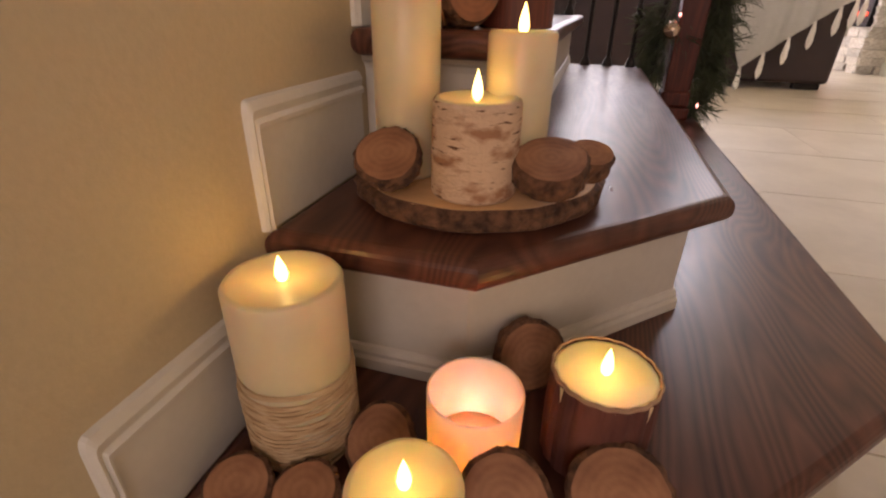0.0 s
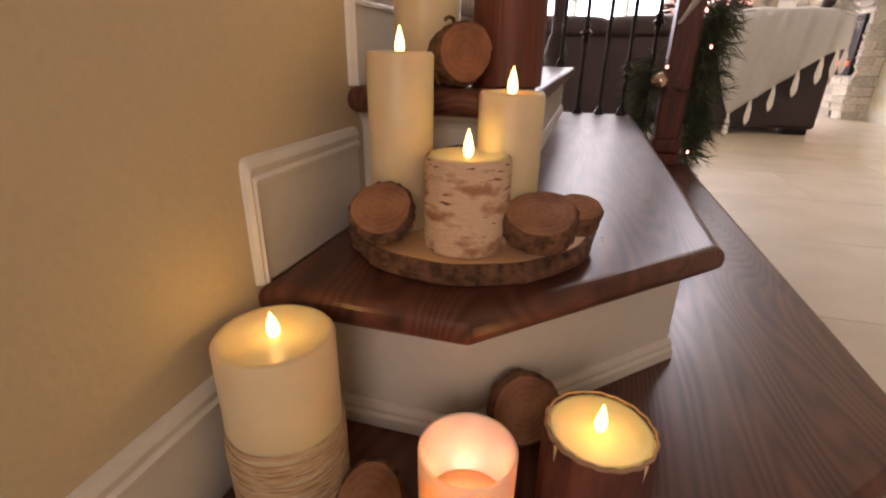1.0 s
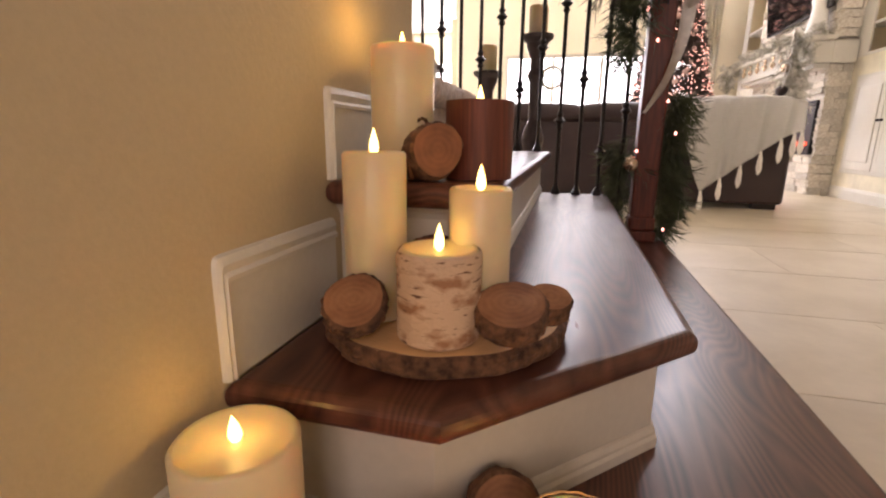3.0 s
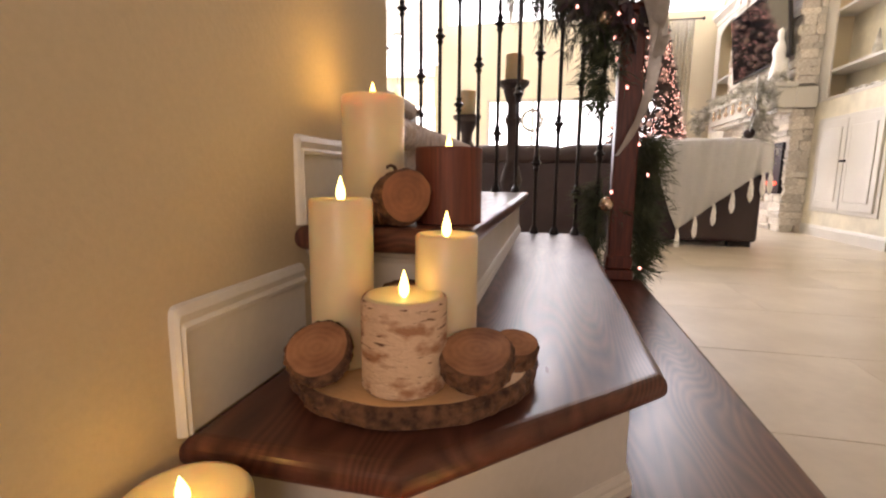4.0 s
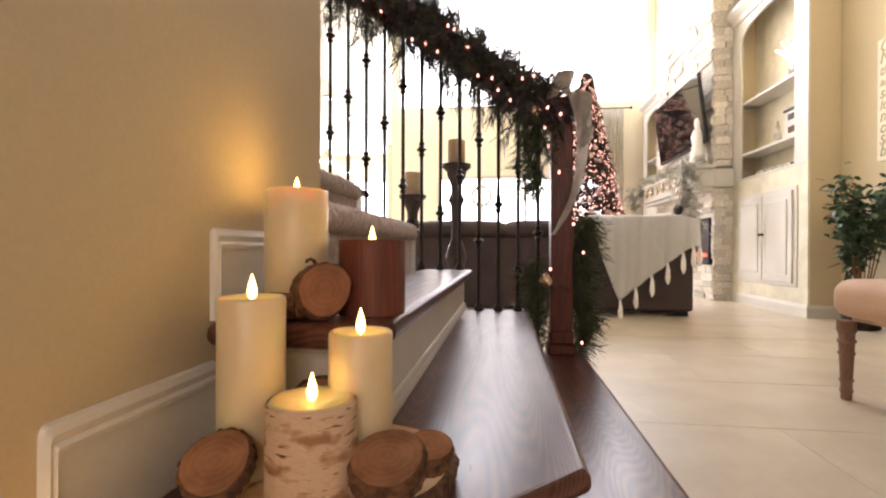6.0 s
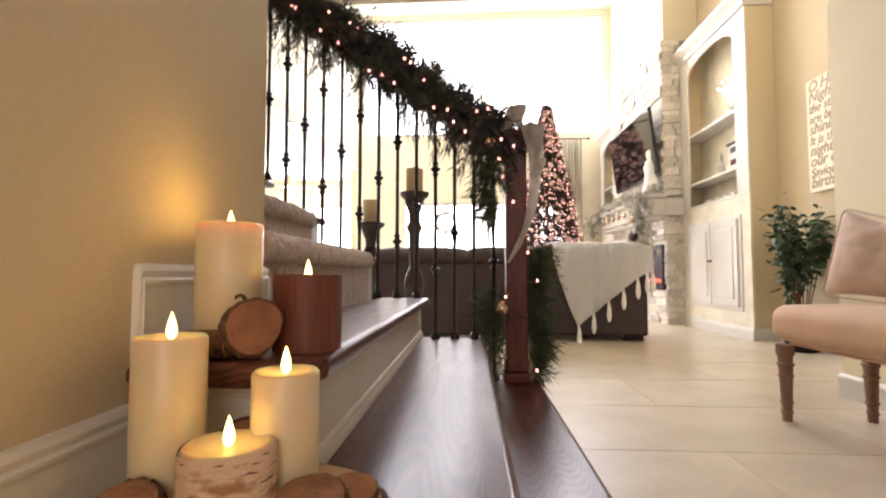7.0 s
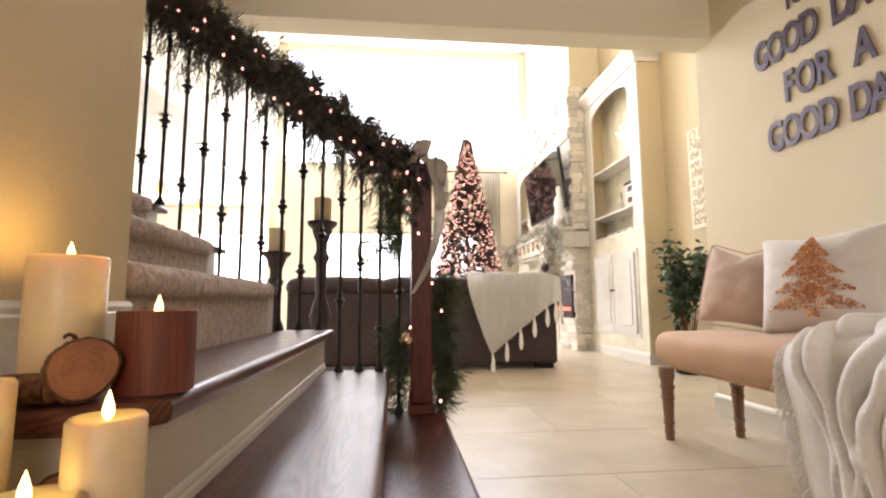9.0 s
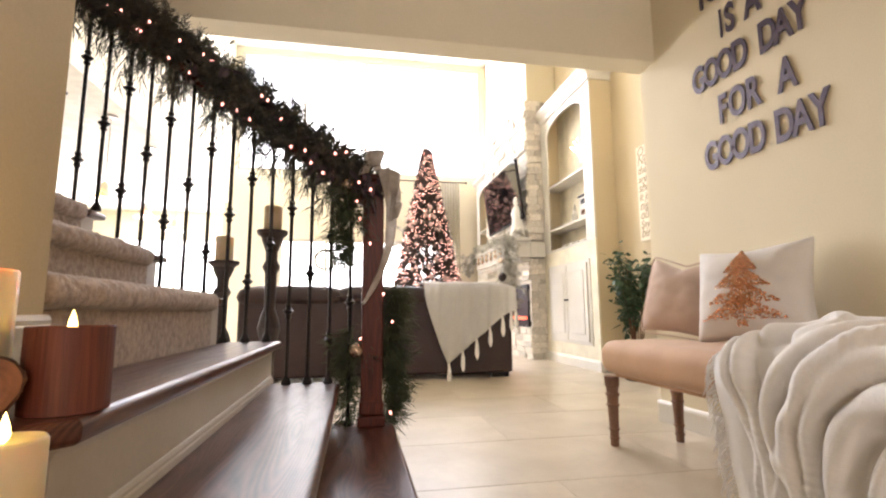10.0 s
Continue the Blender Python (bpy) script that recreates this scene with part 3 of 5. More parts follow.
M_YWAX = mat("honey_wax", (0.88, 0.70, 0.38), 0.4, col2=(0.85, 0.66, 0.34), bump=0.08, bscale=50, sss=0.7)
FIRE = (1.0, 0.57, 0.12)


def flame_mesh(h=0.030, r=0.0056):
    return lathe([(0.0012, 0), (r * 0.8, h * 0.12), (r, h * 0.28), (r * 0.85, h * 0.5), (r * 0.45, h * 0.78), (0.0004, h)], 12)


def candle(name, label, at, r, h, wax=None, dip=0.006, sleeve=None, watts=0.080, lean=0.0):
    c = thing(name, label, "candle", at, "pillar candles on the steps")
    w = lambda a, z: 1 + 0.006 * math.sin(3 * a + z * 40) + 0.004 * math.sin(7 * a)
    prof = [(r - 0.003, 0), (r, 0.004), (r * 1.004, h * 0.5), (r, h - 0.004), (r - 0.0025, h - 0.0006), (r - 0.006, h - 0.001), (r * 0.7, h - dip * 0.7), (r * 0.25, h - dip), (0.003, h - dip)]
    part("wax_body", lathe(prof, 48, wob=w), wax or M_WAX, c, "smooth wax pillar", smooth=True)
    f = part("flame", flame_mesh(), M_FLAME, c, "glowing flame-shaped light", smooth=True)
    f.location = (0, 0, h - dip + 0.001)
    f.rotation_euler = (lean, lean * 0.6, 0)
    lamp_point("candle_light", (at[0], at[1], at[2] + h + (0.024 if watts > 0.2 else 0.017)), watts, FIRE, 0.018 if watts > 0.2 else 0.006)
    return c


TOP1, TOP2, TOP3 = RISE, 2 * RISE, 3 * RISE
SLAB = TOP2 + 0.026
wrapped = candle("wrapped_candle", "tall ivory pillar candle with raffia wound round its foot", (-0.415, 0.232, TOP1), 0.0500, 0.182, lean=0.25)
for i in range(34):
    z0 = 0.006 + 0.0026 * i
    ph, am = random.uniform(0, 6.28), random.uniform(0.001, 0.006)
    b = tube([((0.0506 + 0.0012 * math.sin(5 * q + ph)) * math.cos(q), (0.0506 + 0.0012 * math.sin(5 * q + ph)) * math.sin(q), max(0.003, z0 + am * math.sin(q + ph))) for q in [2 * math.pi * j / 30 for j in range(31)]], 0.0019, 5)
    part("raffia_strand", b, M_RAFFIA, wrapped, "coarse natural raffia strand" if i == 0 else "")

c = candle("birch_candle", "ivory candle in a pale peeling birch bark sleeve", (-0.296, 0.415, SLAB), 0.0425, 0.100)
part("bark_sleeve", lathe([(0.0428, 0.001), (0.0445, 0.004), (0.0445, 0.094), (0.0428, 0.098)], 48, wob=lambda a, z: 1 + 0.012 * math.sin(2 * a + 1) + 0.006 * math.sin(9 * a + 60 * z), caps=False), M_BIRCH, c, "pale birch bark with brown patches")
candle("ivory_candle", "tall smooth ivory pillar candle on the wood slab", (-0.386, 0.460, SLAB), 0.0365, 0.196)
candle("ivory_candle", "shorter ivory pillar candle on the wood slab", (-0.264, 0.474, SLAB), 0.0355, 0.158)
candle("ivory_candle", "wide ivory pillar candle close to the wall", (-0.408, 0.622, TOP3), 0.0450, 0.181, dip=0.012, watts=0.32)
c = candle("wood_candle", "candle set in a smooth red-brown wooden cylinder", (-0.297, 0.634, TOP3), 0.0450, 0.104)
part("wood_sleeve", lathe([(0.0452, 0.0), (0.0480, 0.001), (0.0482, 0.106), (0.0472, 0.1075), (0.0452, 0.1070), (0.0452, 0.09)], 48, caps=False), M_REDWOOD, c, "turned red-brown wood with vertical grain", smooth=False)
c = candle("log_candle", "honey wax candle in a scalloped red bark sleeve", (-0.141, 0.296, TOP1), 0.0468, 0.098, wax=M_YWAX, watts=0.13)
part("bark_sleeve", lathe([(0.0432, 0.0), (0.0475, 0.002), (0.0485, 0.05), (0.0470, 0.0975), (0.0466, 0.099)], 80, wob=lambda a, z: 1 + (0.035 * abs(math.sin(9 * a)) - 0.015 if z > 0 else 0), caps=False), mat("red_bark", (0.17, 0.055, 0.035), 0.85, col2=(0.07, 0.02, 0.016), scale=40, stretch=(1, 1, 0.2), bump=0.9, bscale=110), c, "ridged red-brown bark")
part("cut_rim", lathe([(0.0475, 0.0960), (0.0478, 0.0990), (0.0462, 0.1000), (0.0446, 0.0985)], 80, wob=lambda a, z: 1 + 0.035 * abs(math.sin(9 * a)) - 0.015, caps=False), mat("pale_cut_rim", (0.40, 0.25, 0.15), 0.8, scale=60), c, "pale scalloped rim")
candle("honey_candle", "low honey-coloured pillar candle among wood slices", (-0.277, 0.148, TOP1), 0.0430, 0.084, wax=M_YWAX)

v = thing("votive_glass", "pink frosted glass votive holder with lit candle inside", "candle holder", (-0.249, 0.250, TOP1))
part("cup", lathe([(0.036, 0), (0.041, 0.003), (0.0425, 0.012), (0.0432, 0.086), (0.0420, 0.088), (0.0405, 0.086), (0.0395, 0.012), (0.003, 0.012)], 48), M_PINK, v, "frosted pink glass cup", smooth=True)
part("wax", lathe([(0.0390, 0.0125), (0.0390, 0.020), (0.004, 0.018)], 40), M_WAX, v, smooth=True)
f = part("flame", flame_mesh(0.016, 0.004), M_FLAME, v, smooth=True)
f.location = (0, 0, 0.019)
lamp_point("candle_light", (-0.249, 0.250, TOP1 + 0.050), 0.22, (1.0, 0.42, 0.22), 0.006)


def wood_slice(label, at, r, th, normal, rings=None, seed=0, name="wood_slice", group="wood slices on the steps", rim=0.925):
    """A slice of log: ringed faces and an uneven bark rim; its face looks along normal."""
    rng = random.Random(seed)
    ph = [rng.uniform(0, 6.28) for _ in range(4)]
    w = lambda a: 1 + 0.045 * math.sin(2 * a + ph[0]) + 0.025 * math.sin(3 * a + ph[1]) + 0.008 * math.sin(11 * a + ph[2])
    t = thing(name, label, "wood slice", at, group)
    t.rotation_euler = Vector(normal).to_track_quat("Z", "Y").to_euler()
    part("cut_wood", lathe([(r * rim, -th / 2 + 0.0005), (r * (rim + 0.005), th / 2 - 0.001), (r * (rim - 0.004), th / 2), (0.001, th / 2 + 0.0004)], 48, wob=lambda a, z: w(a)), rings or M_RINGS, t, "ringed cut face")
    b = bmesh.new()
    rows, seg = 7, int(60 + 900 * max(0, r - 0.045))
    grid = []
    for i in range(rows):
        u = i / (rows - 1)
        z = -th / 2 + th * u
        bulge = 1.0 + 0.02 * math.sin(math.pi * u)
        grid.append([])
        for j in range(seg):
            a = 2 * math.pi * j / seg
            q = r * w(a) * bulge * (rim if i in (0, rows - 1) else 1 + 0.03 * noise.noise(Vector((math.cos(a) * 5, math.sin(a) * 5, u * 3 + seed)))) + (0 if i in (0, rows - 1) else rng.uniform(-0.0009, 0.0018))
            grid[-1].append(b.verts.new((q * math.cos(a), q * math.sin(a), z)))
    for lo, hi in zip(grid, grid[1:]):
        for j in range(seg):
            b.faces.new((lo[j], lo[(j + 1) % seg], hi[(j + 1) % seg], hi[j]))
    part("bark", b, M_BARK, t, "rough dark bark rim")
    return t


wood_slice("large pale round wood slab with bark edge under candles", (-0.312, 0.497, TOP2 + 0.0128), 0.142, 0.0250, (0, 0, 1), M_RINGPALE, 3, "wood_slab", "", 0.972)
wood_slice("cut wood slice with bark leaning on the ivory candle", (-0.383, 0.392, SLAB + 0.035), 0.0360, 0.019, (0.05, -0.56, 0.82), seed=5)
wood_slice("cut wood slice with bark tilted on the slab", (-0.218, 0.417, SLAB + 0.034), 0.0395, 0.026, (0.02, -0.32, 0.95), seed=6)
wood_slice("small cut wood slice with thick bark", (-0.181, 0.448, SLAB + 0.036), 0.0225, 0.026, (0.15, -0.38, 0.90), seed=7)
wood_slice("dark wood slice leaning on the white riser", (-0.335, 0.542, SLAB + 0.043), 0.043, 0.014, (0.0, -0.96, 0.25), seed=8)
wood_slice("dark wood slice leaning on the white riser", (-0.212, 0.366, TOP1 + 0.042), 0.042, 0.014, (0.55, -0.78, 0.3), seed=9)
wood_slice("small wood slice leaning on the raffia candle", (-0.330, 0.224, TOP1 + 0.023), 0.034, 0.012, (-0.05, -0.55, 0.83), seed=10)
wood_slice("wood slice with rough bark leaning on the votive glass", (-0.209, 0.196, TOP1 + 0.032), 0.037, 0.016, (0.05, -0.75, 0.65), seed=11)
wood_slice("wood slice leaning on the bark candle", (-0.119, 0.222, TOP1 + 0.032), 0.042, 0.014, (0.0, -0.68, 0.73), seed=12)
wood_slice("small wood slice lying on the dark tread", (-0.430, 0.150, TOP1 + 0.016), 0.028, 0.012, (0.1, -0.45, 0.88), seed=13)
wood_slice("small wood slice lying on the dark tread", (-0.373, 0.162, TOP1 + 0.014), 0.028, 0.012, (0.0, -0.4, 0.9), seed=14)
wood_slice("short cut log with a reddish ringed end", (-0.347, 0.563, TOP3 + 0.0385), 0.0360, 0.050, (0.58, -0.80, 0.15), seed=15, name="cut_log", group="", rings=ring_wood("reddish_log_end", (0.25, 0.098, 0.042), (0.13, 0.050, 0.025)))
lg = thing("branch_log", "dark bark branch lying on the step's edge", "log", (-0.425, 0.553, TOP3 + 0.0185))
b = tube([(0, 0, 0), (0.025, 0.001, 0.001), (0.055, -0.002, 0)], 0.0175, 14)
part("bark", b, M_BARK, lg)
b = tube([(0.055, -0.002, 0), (0.0565, -0.002, 0)], 0.0155, 14)
part("cut_end", b, M_RINGS, lg)
tw = plain("twig", tube([(-0.352, 0.556, TOP3 + 0.075), (-0.353, 0.554, TOP3 + 0.079), (-0.357, 0.553, TOP3 + 0.081), (-0.362, 0.552, TOP3 + 0.079), (-0.362, 0.552, TOP3 + 0.076)], 0.0030, 6, r1=0.0018), M_BARK, "small curled dark twig on the cut log", "twig")

# ---- tall candle stands behind the railing ----
M_STAND = mat("dark_turned_wood", (0.045, 0.024, 0.020), 0.45, col2=(0.025, 0.013, 0.012), scale=12, stretch=(3, 3, 1), bump=0.15)


def stand(at, h, label, r=0.07):
    s = thing("candle_stand", label, "candle stand", at, "turned candle stands")
    k = h
    part("column", lathe([(r * 1.15, 0), (r * 1.15, 0.03), (r * 0.9, 0.05), (r * 0.5, 0.10), (r * 0.42, k * 0.42), (r * 0.62, k * 0.50), (r * 0.78, k * 0.55), (r * 0.60, k * 0.60), (r * 0.36, k * 0.64), (r * 0.42, k * 0.80), (r * 0.62, k * 0.83), (r * 0.40, k * 0.86), (r * 0.42, k * 0.90), (r * 0.72, k * 0.955), (r * 0.72, k * 0.965), (r * 1.05, k * 0.985), (r * 1.08, k), (r * 0.9, k)], 28), M_STAND, s, "dark turned wooden column", smooth=False)
    part("candle", lathe([(r * 0.62, 0), (r * 0.64, 0.12), (r * 0.58, 0.126), (r * 0.1, 0.118)], 28, at=(0, 0, k)), M_WAX, s, "ivory pillar candle", smooth=True)
    return s


stand((-0.353, 2.385, 0), 1.07, "tall dark turned wooden candle stand behind the railing")
stand((-0.604, 2.490, 0), 0.925, "lower dark turned wooden candle stand behind the railing")

# ---- evergreen garland ----


def leaf_mesh(name, material, w, length):
    """One pointed leaf, folded along its midrib and drooping to the tip."""
    me = bpy.data.meshes.new(name)
    b = bmesh.new()
    rows = []
    for i in range(7):
        u = i / 6
        q = w * math.sin(math.pi * min(1, u * 0.97 + 0.03)) ** 0.8
        rows.append([b.verts.new((k * q, u * length, -0.2 * length * u * u + 0.006 * abs(k))) for k in (-1, 0, 1)])
    for lo, hi in zip(rows, rows[1:]):
        for j in range(2):
            b.faces.new((lo[j], lo[j + 1], hi[j + 1], hi[j]))
    b.to_mesh(me)
    b.free()
    me.materials.append(material)
    return me



def needle_mesh(name, sprigs, material, parent, n=34, long=0.055, width=0.0016, spread=0.9, label="", seed=1):
    """Sprigs of needles: each sprig is (base, tip); needles fan out along it."""
    rs = np.random.RandomState(seed)
    vs, fs = [], []
    for a, c in sprigs:
        a, c = np.array(a, float), np.array(c, float)
        d = c - a
        length = np.linalg.norm(d)
        d = d / max(length, 1e-6)
        for i in range(n):
            u = rs.rand()
            o = a + (c - a) * u
            s = rs.normal(size=3)
            s -= s.dot(d) * d
            s /= np.linalg.norm(s)
            w = d * (0.55 + 0.5 * rs.rand()) + s * spread * (0.5 + 0.5 * rs.rand())
            w /= np.linalg.norm(w)
            q = np.cross(w, rs.normal(size=3))
            q /= np.linalg.norm(q)
            ln = long * (0.6 + 0.6 * rs.rand())
            k = len(vs)
            m = o + w * ln * 0.55 + np.array((0, 0, -0.06 * ln))
            e = o + w * ln + np.array((0, 0, -0.2 * ln))
            vs += [o - q * width * 0.6, o + q * width * 0.6, m + q * width, e, m - q * width]
            fs.append((k, k + 1, k + 2, k + 3, k + 4))
    me = bpy.data.meshes.new(name)
    me.from_pydata([tuple(v) for v in vs], [], fs)
    me.materials.append(material)
    ob = new(name, me)
    if parent is not None:
        ob.parent = parent
    if label:
        ob["label"] = label
    ob["kind"] = "stuff"
    return ob


def light_bulbs(parent, spots, material, r=0.0055):
    for p in spots:
        o = part("light", lathe([(r * 0.5, -r * 1.3), (r, -r * 0.3), (r * 0.9, r * 0.5), (r * 0.3, r * 1.5)], 8), material, parent, smooth=True)
        o.location = p


M_BULB = glow("warm_bulb", (1.0, 0.36, 0.27), 7.0)
M_RIBBON = mat("silver_burlap_ribbon", (0.70, 0.65, 0.59), 0.75, col2=(0.56, 0.51, 0.46), scale=30, bump=0.6, bscale=300)
rs = np.random.RandomState(4)
garland = thing("garland", "evergreen garland with warm lights wound along the handrail", "garland", (0, 0, 0))
core = [(0.14 - 2.2 * u, BALY - 0.01, 1.192 + 2.2 * u * RS) for u in np.linspace(0, 1, 90)]
sp = []
for i, (x, y, z) in enumerate(core):
    full = noise.noise(Vector((x * 7.0, 0.3, 0.7))) > -0.12
    for _ in range(9):
        d = np.array((rs.normal() * 0.9, rs.normal() * 0.55 + 0.15, abs(rs.normal()) * 0.55 + 0.15))
        o = np.array((x, y + 0.012, z + 0.035)) + rs.normal(size=3) * 0.014
        sp.append((o, o + d / np.linalg.norm(d) * rs.uniform(0.05, 0.125)))
    for _ in range(7 if full else 2):
        d = np.array((rs.normal() * 0.7, -abs(rs.normal()) * 0.45 - 0.1, rs.normal() * 0.5 - 0.25))
        o = np.array((x, y - 0.03, z)) + rs.normal(size=3) * 0.012
        sp.append((o, o + d / np.linalg.norm(d) * rs.uniform(0.05, 0.12)))
needle_mesh("rail_greenery", sp, M_NEEDLE_HAZED, garland, 38, 0.052, 0.0020, label="dense green pine needles with window haze in their colour")
sp = []
for k in range(21):
    x = 0.06 - 0.100 * k + rs.normal() * 0.02
    z, reach = 1.165 + (0.14 - x) * RS, rs.uniform(0.8, 1.75)
    for _ in range(12):
        o = np.array((x + rs.normal() * 0.018, BALY - 0.01 + rs.normal() * 0.025, z + rs.normal() * 0.015))
        d = np.array((rs.normal() * 0.30, rs.normal() * 0.30, -1.0))
        sp.append((o, o + d / np.linalg.norm(d) * rs.uniform(0.07, 0.165) * reach))
needle_mesh("drooping_greenery", sp, M_NEEDLE_HAZED, garland, 34, 0.066, 0.0017, spread=0.6, label="drooping tufts of long needles", seed=2)
sp = []
for k in range(120):
    u = rs.rand()
    o = np.array((0.10 - 2.2 * u, BALY + rs.normal() * 0.03, 1.235 + 2.2 * u * RS))
    d = np.array((rs.normal() * 0.8 + 0.3, rs.normal() * 0.5, 0.75))
    sp.append((o, o + d / np.linalg.norm(d) * rs.uniform(0.08, 0.17)))
needle_mesh("cedar_greenery", sp, mat("cedar_twig", (0.115, 0.110, 0.060), 0.7, col2=(0.060, 0.055, 0.040), scale=14, bump=0), garland, 15, 0.030, 0.0032, spread=0.5, label="twiggy cedar tips", seed=5)
M_DUSKY = mat("dusky_leaf", (0.085, 0.062, 0.080), 0.5, col2=(0.045, 0.040, 0.050), scale=10, bump=0.1)
dusky = leaf_mesh("garland_leaf", M_DUSKY, 0.019, 0.085)
for k in range(46):
    u = rs.rand() ** 1.6
    o = new("leaf", dusky)
    o.parent = garland
    o.location = (0.115 - 0.75 * u + rs.normal() * 0.02, BALY - 0.06 - 0.03 * rs.rand(), 1.200 + 0.75 * u * RS + rs.normal() * 0.035)
    o.rotation_euler = (rs.uniform(-1.5, 0.4), rs.uniform(-0.8, 0.8), rs.uniform(0, 6.28))
sp = []
for z0, z1, x, y, n, sx in ((1.20, 0.93, 0.045, BALY - 0.05, 60, -0.35), (0.78, 0.22, 0.200, BALY + 0.035, 135, 0.75), (0.62, 0.20, 0.070, BALY + 0.01, 62, -0.75), (0.66, 0.40, 0.150, BALY + 0.075, 40, 0.1)):
    for _ in range(n):
        o = np.array((x + rs.normal() * 0.012, y + rs.normal() * 0.014, rs.uniform(z1, z0)))
        d = np.array((sx + rs.normal() * 0.5, rs.normal() * 0.5, rs.normal() * 0.45 - 0.45))
        sp.append((o, o + d / np.linalg.norm(d) * rs.uniform(0.04, 0.125)))
needle_mesh("post_greenery", sp, mat("lit_pine_needles", (0.075, 0.095, 0.045), 0.6, col2=(0.030, 0.042, 0.024), scale=12, bump=0), garland, 22, 0.075, 0.0016, label="long green pine needles round the post", seed=3)
b = tube([(0.14 - 2.2 * u, BALY, 1.192 + 2.2 * u * RS + 0.012 * math.sin(40 * u)) for u in np.linspace(0, 1, 40)], 0.032, 8)
part("stem", b, mat("garland_stem", (0.03, 0.025, 0.015), 0.9), garland)
spots = []
for i in range(40):
    u = (i + 0.5) / 40
    spots.append((0.14 - 1.9 * u + rs.normal() * 0.01, BALY - 0.085 - 0.045 * rs.rand(), 1.192 + 1.9 * u * RS + rs.uniform(-0.12, 0.09)))
for dx, dz in ((-0.075, 1.15), (-0.06, 1.07), (-0.015, 0.96), (0.085, 0.62), (0.045, 0.74), (-0.05, 0.55), (0.080, 0.24)):
    spots.append((0.138 + dx, BALY - 0.065, dz))
light_bulbs(garland, spots, M_BULB, 0.0046)
b = tube([(0.14 - 1.9 * u, BALY - 0.06 + 0.03 * math.sin(60 * u), 1.192 + 1.9 * u * RS + 0.05 * math.sin(47 * u)) for u in np.linspace(0, 1, 140)], 0.0012, 4)
part("light_cord", b, mat("cord", (0.02, 0.03, 0.02), 0.5), garland)


def ribbon(pts, side, width, material, parent, label="", taper=None):
    b = bmesh.new()
    rows = []
    n = len(pts)
    for i, p in enumerate(pts):
        w = width * (taper(i / (n - 1)) if taper else 1)
        s = Vector(side(i / (n - 1)) if callable(side) else side).normalized()
        rows.append([b.verts.new(Vector(p) + s * w * k + Vector((0, 0, 0.003 * math.sin(9 * k + i)))) for k in (-0.5, -0.25, 0, 0.25, 0.5)])
    for lo, hi in zip(rows, rows[1:]):
        for j in range(4):
            b.faces.new((lo[j], lo[j + 1], hi[j + 1], hi[j]))
    up = bmesh.ops.solidify(b, geom=b.faces[:], thickness=0.0012)
    return part("ribbon_loop" if not label else "ribbon", b, material, parent, label, smooth=True)


bow = thing("ribbon_bow", "silvery burlap ribbon bow with long trailing tail on the newel", "bow", (0.150, BALY - 0.075, 1.300))
for x0, z0, hh, dep, sx, lean in ((-0.016, 0.000, 0.082, 0.050, 0.95, 0.1), (0.060, -0.130, 0.125, 0.055, 0.85, -0.3), (0.082, -0.235, 0.075, 0.045, 0.55, 0.5), (-0.050, -0.030, 0.050, 0.040, 0.6, 0.4)):
    pts = []
    for i in range(17):
        a = 2 * math.pi * i / 16 - math.pi / 2
        pts.append((x0 + 0.012 * math.cos(a) * sx + 0.010 * math.sin(a), -0.010 - dep * 0.5 * math.cos(a), z0 + hh / 2 + hh / 2 * math.sin(a)))
    ribbon(pts, (1, 0.15, lean), 0.068 * sx, M_RIBBON, bow)
part("knot", lathe([(0.006, -0.02), (0.017, -0.012), (0.020, 0), (0.016, 0.014), (0.005, 0.02)], 14), M_RIBBON, bow, smooth=True)
tail = [(0.030 + 0.048 * math.sin(2.83 * u) - 0.098 * u ** 2.5, -0.020 - 0.010 * math.sin(9 * u), -0.005 - 0.60 * u) for u in np.linspace(0, 1, 30)]
ribbon(tail, lambda u: (0.95, 0.5 * math.sin(7 * u), 0.25), 0.060, M_RIBBON, bow, "long trailing ribbon tail", taper=lambda u: 1 - 0.62 * u ** 1.5)
tail = [(0.066 + 0.020 * math.sin(3 * u), -0.012, -0.02 - 0.20 * u) for u in np.linspace(0, 1, 10)]
ribbon(tail, (0.8, 0.6, 0), 0.050, M_RIBBON, bow, "short ribbon tail")
M_ORN = mat("champagne_ornament", (0.70, 0.55, 0.42), 0.18, metal=0.9, bump=0)
for p in ((0.070, BALY - 0.075, 0.50), (0.020, BALY - 0.085, 1.215)):
    o = plain("ornament_ball", lathe([(0.004, -0.030)] + [(0.03 * math.cos(a), 0.03 * math.sin(a)) for a in np.linspace(-1.45, 1.45, 12)] + [(0.005, 0.034)], 20), M_ORN, "pale shiny ball ornament hung in the garland", "ornament", True, "garland ornaments")
    o.location = p

# ---- bench with pillows and blanket ----
M_SUEDE = mat("tan_upholstery", (0.60, 0.365, 0.20), 0.7, col2=(0.53, 0.315, 0.17), scale=7, bump=0.25, bscale=260, sheen=0.3)
M_TURNED = grain_wood("weathered_oak", (0.30, 0.17, 0.11), (0.19, 0.10, 0.065), (20, 20, 2), 0.6, 0.0, 1.2, 4.0)
M_TANPIL = mat("blush_linen", (0.60, 0.45, 0.36), 0.9, col2=(0.55, 0.41, 0.32), scale=9, bump=0.4, bscale=420, sheen=0.3)
